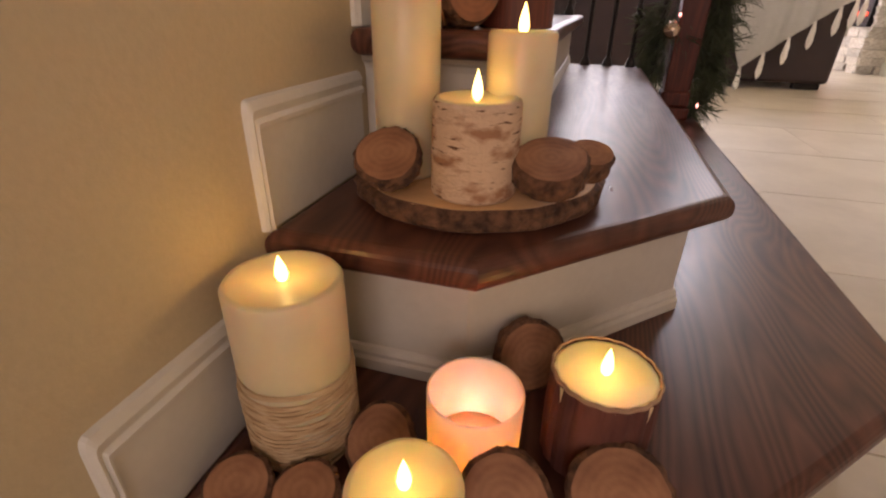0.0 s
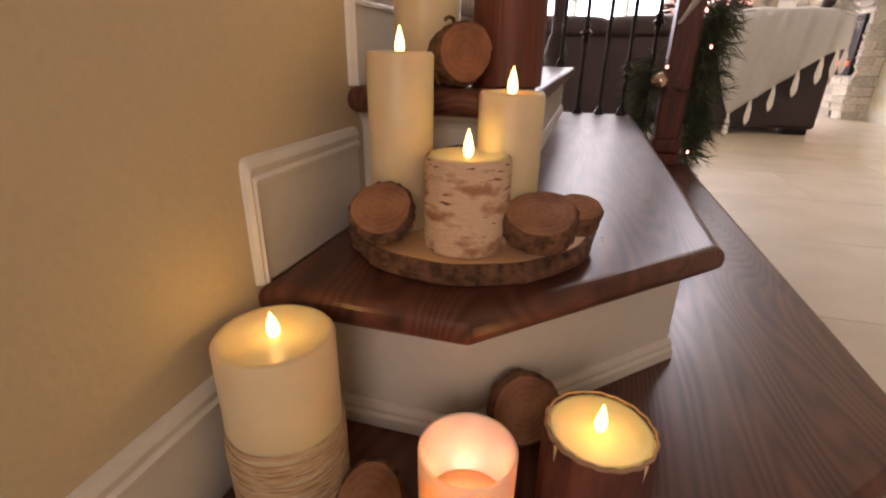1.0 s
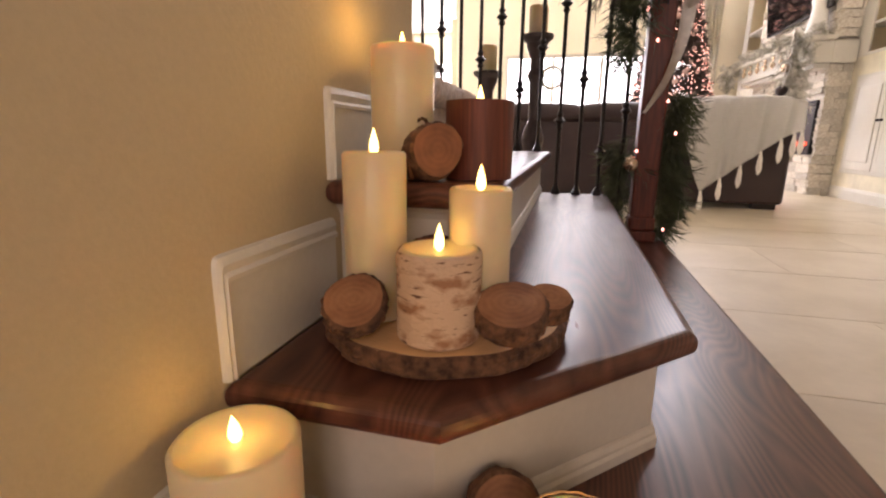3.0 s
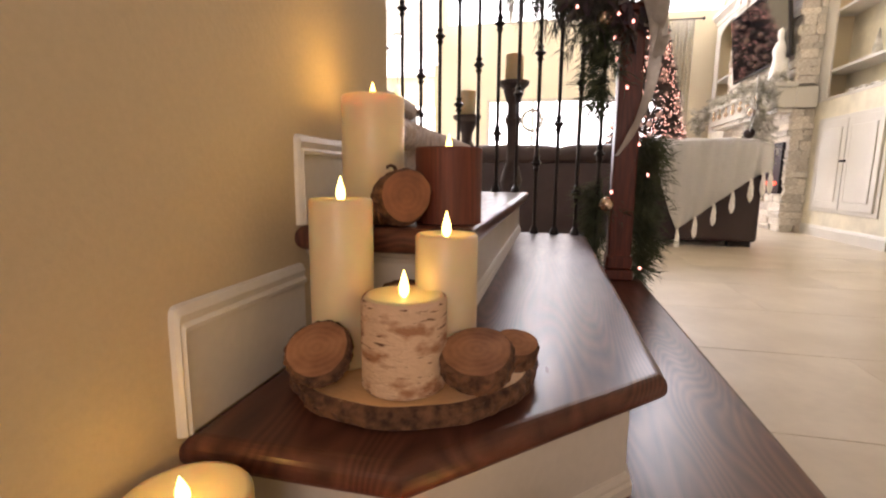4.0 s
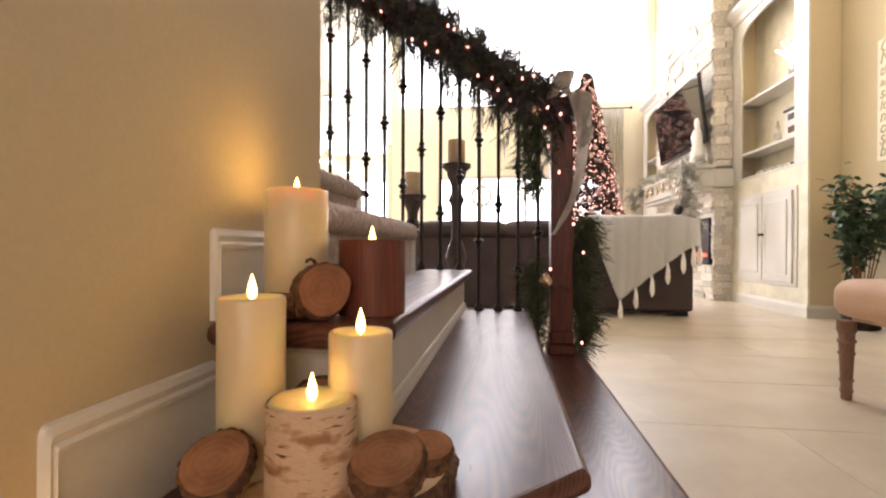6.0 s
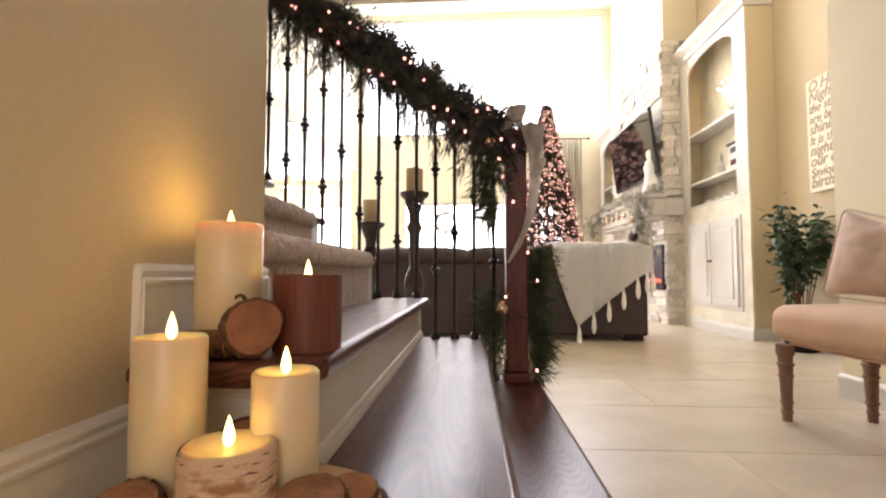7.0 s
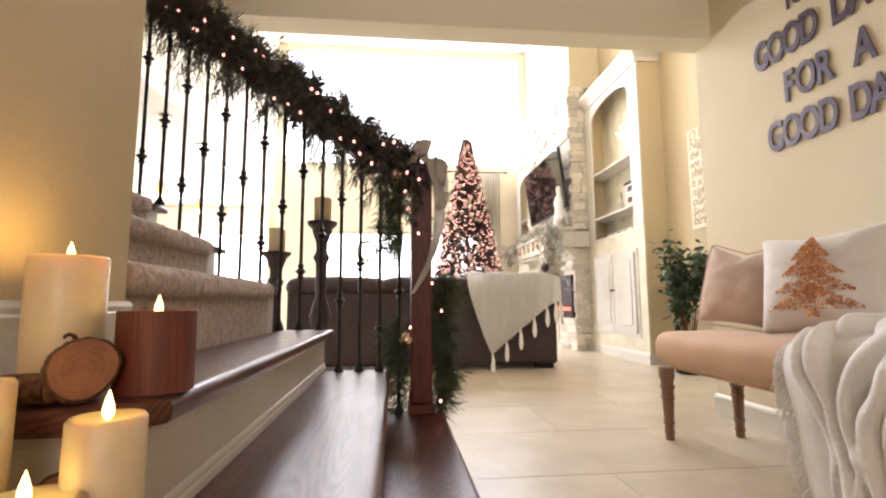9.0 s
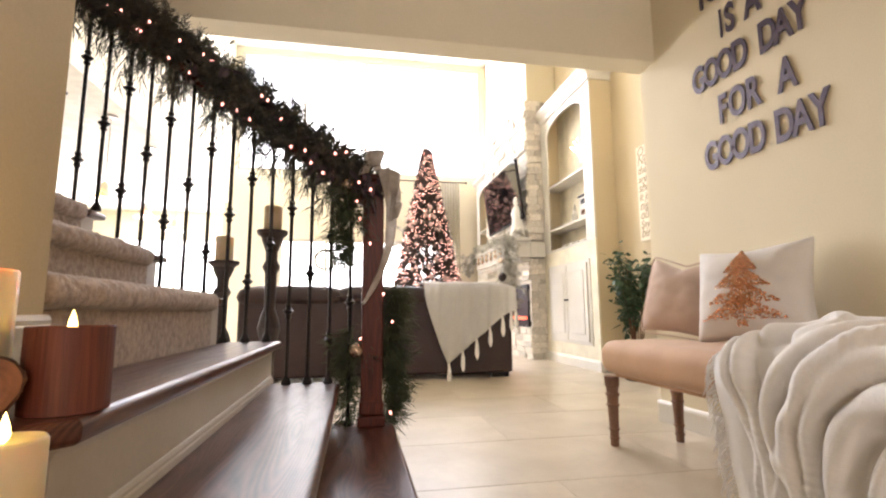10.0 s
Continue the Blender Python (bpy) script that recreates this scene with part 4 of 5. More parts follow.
M_WHITEPIL = mat("white_cotton", (0.78, 0.75, 0.72), 0.9, col2=(0.73, 0.70, 0.67), scale=8, bump=0.4, bscale=380, sheen=0.3)
M_SEQUIN = mat("rose_gold_sequins", (0.88, 0.52, 0.32), 0.22, metal=0.9, col2=(0.55, 0.27, 0.14), scale=120, bump=1.0, bscale=260)
M_PLUSH = mat("white_plush", (0.88, 0.86, 0.83), 0.95, col2=(0.82, 0.80, 0.77), scale=12, bump=0.5, bscale=300, sheen=0.6)

bench = thing("bench", "tan upholstered bench with turned weathered wood legs", "bench", (1.53, 1.58, 0))
b = box(-0.240, 0.240, -0.66, 0.635, 0.350, 0.508, bev=0.06, seg=6)
bmesh.ops.subdivide_edges(b, edges=[e for e in b.edges if e.calc_length() > 0.2], cuts=14, use_grid_fill=True)
for v in b.verts:
    x, y, z = v.co
    if z > 0.44:
        v.co.z += 0.014 * (1 - (x / 0.235) ** 2) * (1 - (y / 0.66) ** 4) + 0.003 * noise.noise(Vector((x * 9, y * 9, 0)))
part("seat", b, M_SUEDE, bench, "padded tan seat", smooth=True)
part("seat_rail", box(-0.18, 0.18, -0.60, 0.58, 0.335, 0.352, bev=0.004), M_SUEDE, bench)
LEG = [(0.014, 0), (0.016, 0.004), (0.0155, 0.03), (0.019, 0.034), (0.019, 0.042), (0.016, 0.046), (0.017, 0.075), (0.021, 0.079), (0.021, 0.085), (0.0175, 0.09), (0.021, 0.19), (0.025, 0.194), (0.025, 0.200), (0.021, 0.205), (0.023, 0.24), (0.027, 0.244), (0.027, 0.252), (0.022, 0.257), (0.024, 0.285), (0.028, 0.29), (0.028, 0.335)]
for x in (-0.195, 0.165):
    for y in (-0.60, 0.585):
        o = part("leg", lathe([(r * 1.25, z) for r, z in LEG], 16), M_TURNED, bench, "turned weathered wooden leg")
        o.location = (x, y, 0)


def cushion(w, h, t, sag=0.02, seed=0):
    """A stuffed square cushion in its own xz plane with pinched corners."""
    b = bmesh.new()
    n = 22
    sides = []
    for s in (-1, 1):
        g = []
        for i in range(n + 1):
            g.append([])
            for j in range(n + 1):
                u, v = 2 * i / n - 1, 2 * j / n - 1
                e = max(0, 1 - abs(u) ** 2.6) ** 0.5 * max(0, 1 - abs(v) ** 2.6) ** 0.5
                k = 1 - 0.12 * (1 - u * u) * (v * v)
                kk = 1 - 0.12 * (1 - v * v) * (u * u)
                wr = 0.010 * noise.noise(Vector((u * 3 + seed, v * 3, s))) * e + 0.007 * noise.noise(Vector((u * 8, v * 8 + seed, s))) * e
                cut = 1 - 0.07 * (u * v) ** 4
                g[-1].append(b.verts.new((u * w / 2 * kk * cut, s * (t / 2 * e * (0.75 + 0.25 * e) + wr), v * h / 2 * k * cut - sag * (1 - abs(u)) * (v > 0) * v)))
        for i in range(n):
            for j in range(n):
                q = (g[i][j], g[i + 1][j], g[i + 1][j + 1], g[i][j + 1])
                b.faces.new(q if s < 0 else q[::-1])
    bmesh.ops.remove_doubles(b, verts=b.verts, dist=0.0008)
    return b


pl = plain("throw_pillow", cushion(0.42, 0.42, 0.18, 0.06, 1), M_TANPIL, "blush linen pillow with piped edge on the bench", "pillow", True, "pillows on the bench")
pl.matrix_world = pose(1.665, 2.035, 0.734, 0, 0, -74) @ pose(0, 0, 0, -14, 5, 0)
b = tube([(0.208 * max(-1, min(1, 1.35 * math.cos(a))), 0, 0.208 * max(-1, min(1, 1.35 * math.sin(a))) - (0.06 * (1 - abs(max(-1, min(1, 1.35 * math.cos(a))))) * (math.sin(a) > 0.7))) for a in np.linspace(0, 2 * math.pi, 60)], 0.004, 6)
pp = part("piping", b, M_TANPIL, pl)
pl = plain("throw_pillow", cushion(0.48, 0.45, 0.22, 0.02, 5), M_WHITEPIL, "white pillow with a rose gold sequin tree", "pillow", True, "pillows on the bench")
pl.matrix_world = pose(1.700, 1.640, 0.732, 0, 0, -66) @ pose(0, 0, 0, -15, -3, 0)
b = bmesh.new()
rng = random.Random(3)
for k in range(3000):
    v = rng.random()
    lay = [(0.0, 0.32, 0.165), (0.22, 0.55, 0.140), (0.45, 0.78, 0.105), (0.68, 1.0, 0.065)]
    z0, z1, w0 = lay[rng.randrange(4)]
    z = z0 + (z1 - z0) * v
    x = rng.uniform(-1, 1) * w0 * (1 - v) + 0.0
    zz = -0.135 + 0.290 * z
    u, q = x / 0.24, zz / 0.225
    e = max(0, 1 - abs(u) ** 2.6) ** 0.5 * max(0, 1 - abs(q) ** 2.6) ** 0.5
    y = -(0.110 * e * (0.75 + 0.25 * e)) - 0.005
    t = Vector((rng.gauss(0, 0.5), -1, rng.gauss(0, 0.5))).normalized()
    s1 = t.orthogonal().normalized() * 0.0050
    s2 = t.cross(s1).normalized() * 0.0050
    c0 = Vector((x, y, zz))
    b.faces.new([b.verts.new(c0 + s1), b.verts.new(c0 + s2), b.verts.new(c0 - s1), b.verts.new(c0 - s2)])
for k in range(40):
    c0 = Vector((rng.uniform(-0.02, 0.02), -0.092, rng.uniform(-0.165, -0.135)))
    t = Vector((rng.gauss(0, 0.3), -1, rng.gauss(0, 0.3))).normalized()
    s1 = t.orthogonal().normalized() * 0.0050
    s2 = t.cross(s1).normalized() * 0.0050
    b.faces.new([b.verts.new(c0 + s1), b.verts.new(c0 + s2), b.verts.new(c0 - s1), b.verts.new(c0 - s2)])
o = part("sequin_tree", b, M_SEQUIN, pl, "rose gold sequin tree motif")
o["kind"] = "stuff"

# rumpled plush blanket heaped over the bench and hanging in front
bl = thing("throw_blanket", "rumpled white plush blanket heaped over the bench", "blanket", (0, 0, 0))
FOLDS = (  # rolls of cloth: (along the bench, over and down) from the far wall corner, then width
    ((0.01, 0.40), (0.09, 0.52), (0.135, 0.67), (0.150, 0.85), (0.14, 1.02), 0.028),
    ((0.12, 0.44), (0.17, 0.60), (0.180, 0.79), (0.215, 0.92), (0.248, 0.78), 0.034),
    ((0.248, 0.78), (0.215, 0.65), (0.28, 0.53), (0.42, 0.45), (0.50, 0.36), 0.036),
    ((0.62, 0.38), (0.42, 0.52), (0.315, 0.63), (0.270, 0.78), (0.30, 0.90), 0.040),
    ((0.68, 0.46), (0.52, 0.50), (0.40, 0.60), (0.330, 0.74), (0.34, 1.02), 0.036),
    ((0.70, 0.54), (0.54, 0.57), (0.43, 0.68), (0.395, 0.86), (0.42, 1.02), 0.044),
    ((0.70, 0.63), (0.57, 0.65), (0.51, 0.76), (0.50, 1.02), 0.034),
    ((0.70, 0.74), (0.61, 0.82), (0.58, 1.02), 0.046),
    ((0.04, 0.34), (0.14, 0.25), (0.28, 0.33), (0.36, 0.42), (0.30, 0.47), 0.040),
    ((0.18, 0.44), (0.25, 0.35), (0.40, 0.36), (0.52, 0.28), (0.68, 0.30), 0.042),
    ((0.10, 0.18), (0.25, 0.12), (0.38, 0.22), (0.50, 0.20), (0.62, 0.10), 0.050),
    ((0.44, 0.30), (0.50, 0.22), (0.60, 0.24), (0.66, 0.34), 0.038),
)


def rounded(pts, times=3):
    """Cuts the corners of a line until it bends smoothly."""
    pts = [np.array(p) for p in pts]
    for _ in range(times):
        cutoff = [pts[0]]
        for a, c in zip(pts, pts[1:]):
            cutoff += [0.75 * a + 0.25 * c, 0.25 * a + 0.75 * c]
        pts = cutoff + [pts[-1]]
    return np.array(pts)


b = bmesh.new()
NI, NJ = 130, 170
uu, vv = np.meshgrid(np.linspace(0, 0.66, NI + 1), np.linspace(0, 1.02, NJ + 1), indexing="ij")
warp_u = np.array([[0.016 * noise.noise(Vector((p * 9, q * 9, 1.7))) for p, q in zip(*r)] for r in zip(uu, vv)])
warp_v = np.array([[0.016 * noise.noise(Vector((p * 9, q * 9, 6.1))) for p, q in zip(*r)] for r in zip(uu, vv)])
lift = np.zeros_like(uu)
for k, fold in enumerate(FOLDS):
    w = fold[-1] * 0.84
    near = np.full_like(uu, 9.0)
    for p in rounded(fold[:-1]):
        near = np.minimum(near, np.hypot(uu + warp_u - p[0], vv + warp_v - p[1]))
    roll = w * 1.7 * np.sqrt(np.maximum(0, 1 - (near / w) ** 2))
    lift = np.maximum(lift, roll) + 0.18 * np.minimum(lift, roll)
grid = []
for i in range(NI + 1):
    u = i / NI
    grid.append([])
    for j in range(NJ + 1):
        v = j / NJ
        s = v * 1.02
        y = 1.370 - 0.66 * u - 0.10 * max(0, v - 0.5) * 2 * (1 - u)
        turn = min(1, max(0, (s - 0.44) / 0.14)) * math.pi / 2
        if s < 0.44:
            x, z = 1.80 - s * 1.05, 0.530
        else:
            x, z = 1.338 - 0.089 * math.sin(turn), 0.441 + 0.089 * math.cos(turn) - max(0, s - 0.58) * 0.98
        heap = math.exp(-((u - 0.62) / 0.42) ** 2) * math.exp(-((v - 0.30) / 0.22) ** 2)
        d = lift[i][j] * min(1, u * 12 + 0.3) + 0.010 * noise.noise(Vector((u * 8, v * 8, 2))) + 0.004 + 0.030 * heap + 0.016 * noise.noise(Vector((u * 4.5, v * 5, 9)))
        grid[-1].append(b.verts.new((x - d * math.sin(turn), y, z + d * math.cos(turn) + 0.03 * heap)))
for i in range(NI):
    for j in range(NJ):
        b.faces.new((grid[i][j], grid[i][j + 1], grid[i + 1][j + 1], grid[i + 1][j]))
for _ in range(2):
    bmesh.ops.smooth_vert(b, verts=b.verts, factor=0.5, use_axis_x=True, use_axis_y=True, use_axis_z=True)
edge_pts = [tuple(grid[0][j].co) for j in range(72, NJ + 1, 2)]
bmesh.ops.solidify(b, geom=b.faces[:], thickness=0.012)
cloth = part("cloth", b, M_PLUSH, bl, "thick white plush folds", smooth=True)
rng = random.Random(8)
for k in range(0, len(edge_pts) - 1):
    for _ in range(2):
        x, y, z = edge_pts[k]
        dz = rng.uniform(0.045, 0.095)
        p = [(x, y, z), (x - 0.006 + rng.gauss(0, 0.004), y + 0.022 + rng.gauss(0, 0.006), z - dz * 0.35), (x - 0.008 + rng.gauss(0, 0.008), y + 0.028 + rng.gauss(0, 0.01), z - dz)]
        part("fringe", tube(p, 0.0028, 5, r1=0.0012), M_PLUSH, cloth)

# ---- lettering on the wall: each letter stands on its own ----
M_LETTER = mat("slate_blue_metal", (0.085, 0.075, 0.12), 0.45, metal=0.3, col2=(0.11, 0.08, 0.10), scale=14, bump=0.2)


def glyph(ch, size, depth, material, off=0.0, shear=0.0):
    cu = bpy.data.curves.new("letter", "FONT")
    cu.body, cu.size, cu.extrude, cu.offset, cu.shear = ch, size, depth, off, shear
    cu.bevel_depth = 0.0
    cu.align_x = "CENTER"
    cu.materials.append(material)
    return cu


ON_WALL = Matrix(((0, 0, -1, 0), (-1, 0, 0, 0), (0, 1, 0, 0), (0, 0, 0, 1)))
for word, ya, yb, z in (("GOOD", 2.070, 1.69, 1.394), ("DAY", 1.635, 1.388, 1.394), ("FOR", 1.968, 1.69, 1.612), ("A", 1.605, 1.51, 1.612),
                        ("GOOD", 2.118, 1.745, 1.838), ("DAY", 1.672, 1.435, 1.838), ("IS", 1.918, 1.80, 2.056), ("A", 1.745, 1.645, 2.056), ("TODAY", 2.05, 1.62, 2.288)):
    step = (ya - yb) / len(word)
    for i, ch in enumerate(word):
        cu = glyph(ch, 0.205, 0.0035, M_LETTER, 0.0058)
        o = new("wall_letter", cu)
        wide = {"I": 0.5}.get(ch, 1.0)
        o.matrix_world = Matrix.Translation((W2 - 0.0075, ya - step * (i + 0.5), z)) @ ON_WALL @ Matrix.Diagonal((0.64 * wide, 1, 1, 1))
        tagged(o, "slate blue raised letter mounted on the cream wall", "letter", "lettering on the wall")

# ---- wooden sign with script ----
sign = thing("wall_sign", "pale wooden sign with grey lettering leaning on the wall", "sign", (2.90, 3.96, 1.35))
M_SIGN = mat("pale_sign_board", (0.84, 0.78, 0.64), 0.7, col2=(0.80, 0.73, 0.59), bump=0.2)
M_INK = mat("grey_brown_ink", (0.46, 0.37, 0.23), 0.7, bump=0)
part("board", box(0, 0.025, -0.36, 0.26, 0, 0.98, bev=0.004), M_SIGN, sign)
for i, line in enumerate(("O Holy", "Night", "the stars", "are brightly", "shining", "It is the", "night of", "our dear", "Saviour's", "birth")):
    cu = glyph(line, 0.130 if len(line) < 9 else 0.108, 0.001, M_INK, 0.0015, 0.25)
    cu.align_x = "LEFT"
    o = new("line_of_text", cu)
    o.parent = sign
    o.matrix_local = Matrix.Translation((-0.002, 0.235, 0.875 - 0.093 * i)) @ ON_WALL

# ---- potted plant ----
plant = thing("potted_plant", "leafy green potted plant beside the bookcase", "plant", (2.72, 4.12, 0))
part("pot", lathe([(0.10, 0), (0.12, 0.01), (0.14, 0.22), (0.15, 0.24), (0.14, 0.25), (0.125, 0.22), (0.02, 0.21)], 24), M_IRON, plant, "dark pot")
M_LEAF = mat("broad_leaf", (0.045, 0.095, 0.040), 0.45, col2=(0.022, 0.050, 0.025), scale=8, bump=0.1)
rng = random.Random(21)
leafm = leaf_mesh("leaf", M_LEAF, 0.028, 0.10)
stems = []
for k in range(16):
    a = rng.uniform(0, 6.28)
    r, h = rng.uniform(0.10, 0.33), rng.uniform(0.65, 1.24)
    pts = [(0.03 * math.cos(a) , 0.03 * math.sin(a), 0.21), (r * 0.45 * math.cos(a), r * 0.45 * math.sin(a), 0.21 + (h - 0.21) * 0.55), (min(0.17, r * math.cos(a)), r * math.sin(a), h)]
    part("stem", tube(pts, 0.006, 6, r1=0.002), M_BARK, plant)
    stems.append(pts)
for k in range(300):
    p = stems[rng.randrange(len(stems))]
    u = rng.uniform(0.45, 1.0)
    q = Vector(p[1]).lerp(Vector(p[2]), (u - 0.4) / 0.6) if u > 0.4 else Vector(p[1])
    o = new("leaf", leafm)
    o.parent = plant
    o.location = q + Vector((rng.gauss(0, 0.03), rng.gauss(0, 0.03), rng.gauss(0, 0.03)))
    o.location.x = min(o.location.x, 0.16)
    o.rotation_euler = (rng.uniform(-0.9, 0.7), rng.uniform(-0.7, 0.7), rng.uniform(0, 6.28))
    s = rng.uniform(0.55, 0.95)
    o.scale = (s, s, s)

vs, fs = [], []
for k in range(650):
    p = stems[rng.randrange(len(stems))]
    q = Vector(p[1]).lerp(Vector(p[2]), rng.uniform(0.0, 1.05)) + Vector((rng.gauss(0, 0.045), rng.gauss(0, 0.05), rng.gauss(0, 0.045)))
    q.x = min(q.x, 0.16)
    m = Matrix.Translation(q) @ Euler((rng.uniform(-0.9, 0.9), rng.uniform(-0.9, 0.9), rng.uniform(0, 6.28))).to_matrix().to_4x4() @ Matrix.Scale(rng.uniform(0.45, 0.8), 4)
    n0 = len(vs)
    vs += [tuple(m @ v.co) for v in leafm.vertices]
    fs += [tuple(i + n0 for i in f.vertices) for f in leafm.polygons]
me = bpy.data.meshes.new("inner_foliage")
me.from_pydata(vs, [], fs)
me.materials.append(M_LEAF)
o = new("inner_foliage", me)
o.parent = plant
o["kind"] = "stuff"

# ---- throw over the sofa ----
th = thing("sofa_throw", "white knitted throw with tassels draped over the sofa back", "blanket", (0, 0, 0))
b = bmesh.new()
n = 60
grid = []
tips = []
for i in range(n + 1):
    u = i / n
    x = 0.72 + 0.94 * u
    grid.append([])
    hang = 0.20 + 0.58 * (1 - max(0, u - 0.24) / 0.76) if u > 0.24 else 0.10 + 0.68 * (u / 0.24) ** 0.8
    xl = x
    for j in range(41):
        v = j / 40
        fold = 0.010 * math.sin(u * 34 + 2 * v) + 0.007 * math.sin(u * 61 + v * 3)
        if v < 0.3:
            y, z = SB + 0.36 - 0.44 * (v / 0.3), 0.962 + 0.006 * math.sin(u * 21) - 0.05 * max(0, u - 0.85) / 0.15
        else:
            k = (v - 0.3) / 0.7
            y, z = SB - 0.090 + 0.014 * math.cos(k * 3), 0.962 - 0.05 * max(0, u - 0.85) / 0.15 - (hang + 0.03) * k
        corner = 0.02 * math.exp(-((v - 0.3) / 0.04) ** 2)
        grid[-1].append(b.verts.new((xl, y + fold - 0.6 * corner, z - corner)))
    tips.append(tuple(grid[-1][-1].co))
for i in range(n):
    for j in range(40):
        b.faces.new((grid[i][j], grid[i][j + 1], grid[i + 1][j + 1], grid[i + 1][j]))
bmesh.ops.solidify(b, geom=b.faces[:], thickness=0.008)
cloth = part("cloth", b, M_THROW, th, "soft white knit with folds", smooth=True)
for i in (15, 24, 33, 42, 50, 56, 59):
    x, y, z = tips[i]
    part("tassel", lathe([(0.004, 0.0), (0.013, -0.010), (0.010, -0.022), (0.019, -0.07), (0.022, -0.14), (0.014, -0.18), (0.002, -0.20)], 9, at=(x, y - 0.004, z + 0.004), wob=lambda a, q: 1 + 0.2 * math.sin(3 * a + q * 60)), M_THROW, cloth, "long white tassel")

# ---- christmas tree ----
TX, TY = 1.45, 9.25
tree = thing("christmas_tree", "tall slim lit fir decked with pale ornaments", "tree", (TX, TY, 0))
part("trunk", tube([(0, 0, 0), (0, 0, 3.6)], 0.05, 8, r1=0.01), M_BARK, tree)
sp = []
rs = np.random.RandomState(12)
for k in range(2100):
    z = 0.25 + 3.75 * rs.rand() ** 1.35
    R = 0.84 * (1 - (z - 0.2) / 3.95) + 0.03
    a = rs.uniform(0, 6.28)
    r0 = R * rs.uniform(0.35, 0.8)
    r1 = R * rs.uniform(0.85, 1.08)
    sp.append(((r0 * math.cos(a), r0 * math.sin(a), z), (r1 * math.cos(a), r1 * math.sin(a), z - 0.06)))
# Needles coloured pink-brown to carry the glow of the fairy lights.
needle_mesh("crown", sp, mat("glow_tinted_fir_needles", (0.120, 0.080, 0.062), 0.7, col2=(0.050, 0.036, 0.030), scale=8, bump=0), tree, 26, 0.095, 0.006, label="dense fir branches tinted with the fairy lights' glow", seed=6)
M_TLIGHT = glow("tree_bulb", (1.0, 0.47, 0.36), 7.0)
b = bmesh.new()
for k in range(1500):
    z = 0.3 + 3.6 * rs.rand() ** 1.25
    R = (0.84 * (1 - (z - 0.2) / 3.95) + 0.03) * rs.uniform(0.85, 1.08)
    a = rs.uniform(2.4, 7.0)
    lathe([(0.004, -0.007), (0.0075, 0), (0.003, 0.008)], 5, b, (R * math.cos(a), R * math.sin(a), z))
o = part("tree_lights", b, M_TLIGHT, tree, "hundreds of warm pink fairy lights")
o["kind"] = "stuff"
balls = bpy.data.meshes.new("ornament")
b = lathe([(0.004, -0.05)] + [(0.05 * math.cos(q), 0.05 * math.sin(q)) for q in np.linspace(-1.4, 1.4, 9)] + [(0.01, 0.058)], 14)
b.to_mesh(balls)
b.free()
balls.shade_smooth()
balls.materials.append(mat("rose_ornament", (0.72, 0.48, 0.40), 0.35, metal=0.3, bump=0, rand=0.5))
for k in range(230):
    z = 0.4 + 3.4 * rs.rand() ** 1.2
    R = (0.84 * (1 - (z - 0.2) / 3.95) + 0.03) * rs.uniform(0.92, 1.02)
    a = rs.uniform(2.4, 7.0)
    o = new("ornament", balls)
    o.parent = tree
    o.location = (R * math.cos(a), R * math.sin(a), z)
    s = rs.uniform(0.4, 1.05)
    o.scale = (s, s, s)
b = bmesh.new()
for k, (zz, rr) in enumerate(((4.08, 0.07), (4.20, 0.085))):
    tube([(rr * math.cos(q), 0, zz + rr * math.sin(q)) for q in np.linspace(0, 6.6, 30)], 0.009, 6, b)
tube([(0, 0, 3.6), (0, 0, 4.02)], 0.008, 6, b)
part("topper", b, M_STAND, tree, "curled wire topper")

# ---- curtain and rod ----
cr = thing("curtain", "cream curtain panel on a dark rod beside the window", "curtain", (0, 0, 0))
part("rod", tube([(-0.2, 9.96, 3.52), (2.42, 9.96, 3.52)], 0.014, 8), M_IRON, cr, "dark curtain rod")
part("finial", lathe([(0.01, -0.03), (0.032, 0), (0.01, 0.03)], 12, at=(2.44, 9.96, 3.52)), M_IRON, cr)
b = bmesh.new()
rows = []
for i in range(41):
    u = i / 40
    x = 1.88 + 0.42 * u
    y = 9.97 + 0.035 * math.sin(u * 44)
    rows.append([b.verts.new((x, y, z)) for z in (0.02, 1.2, 2.4, 3.51)])
for lo, hi in zip(rows, rows[1:]):
    for j in range(3):
        b.faces.new((lo[j], hi[j], hi[j + 1], lo[j + 1]))
bmesh.ops.solidify(b, geom=b.faces[:], thickness=0.004)
part("panel", b, sheer("cream_curtain", (0.90, 0.86, 0.76)), cr, "pleated cream cloth", smooth=True)

# ---- mantel dressing ----
mg = thing("mantel_garland", "frosted greenery garland with ribbon along the mantel", "garland", (SX - 0.2, SY0, 1.67))
M_FROST = mat("frosted_needles", (0.74, 0.71, 0.64), 0.8, col2=(0.20, 0.19, 0.13), scale=10, bump=0)
sp = []
for k in range(240):
    y = rs.uniform(-0.1, 2.25)
    o = np.array((rs.uniform(-0.06, 0.12), y, rs.uniform(0, 0.05)))
    d = rs.normal(size=3) * np.array((0.5, 0.8, 0.5)) + np.array((-0.2, 0, 0.3))
    sp.append((o, o + d / np.linalg.norm(d) * 0.12))
for k in range(190):
    z = -rs.uniform(0, 1) ** 0.9 * 0.95
    o = np.array((-0.12 + rs.normal() * 0.05, -0.02 + rs.normal() * 0.06 + 0.05 * z, z))
    d = rs.normal(size=3) + np.array((-0.4, 0, -0.4))
    sp.append((o, o + d / np.linalg.norm(d) * 0.12))
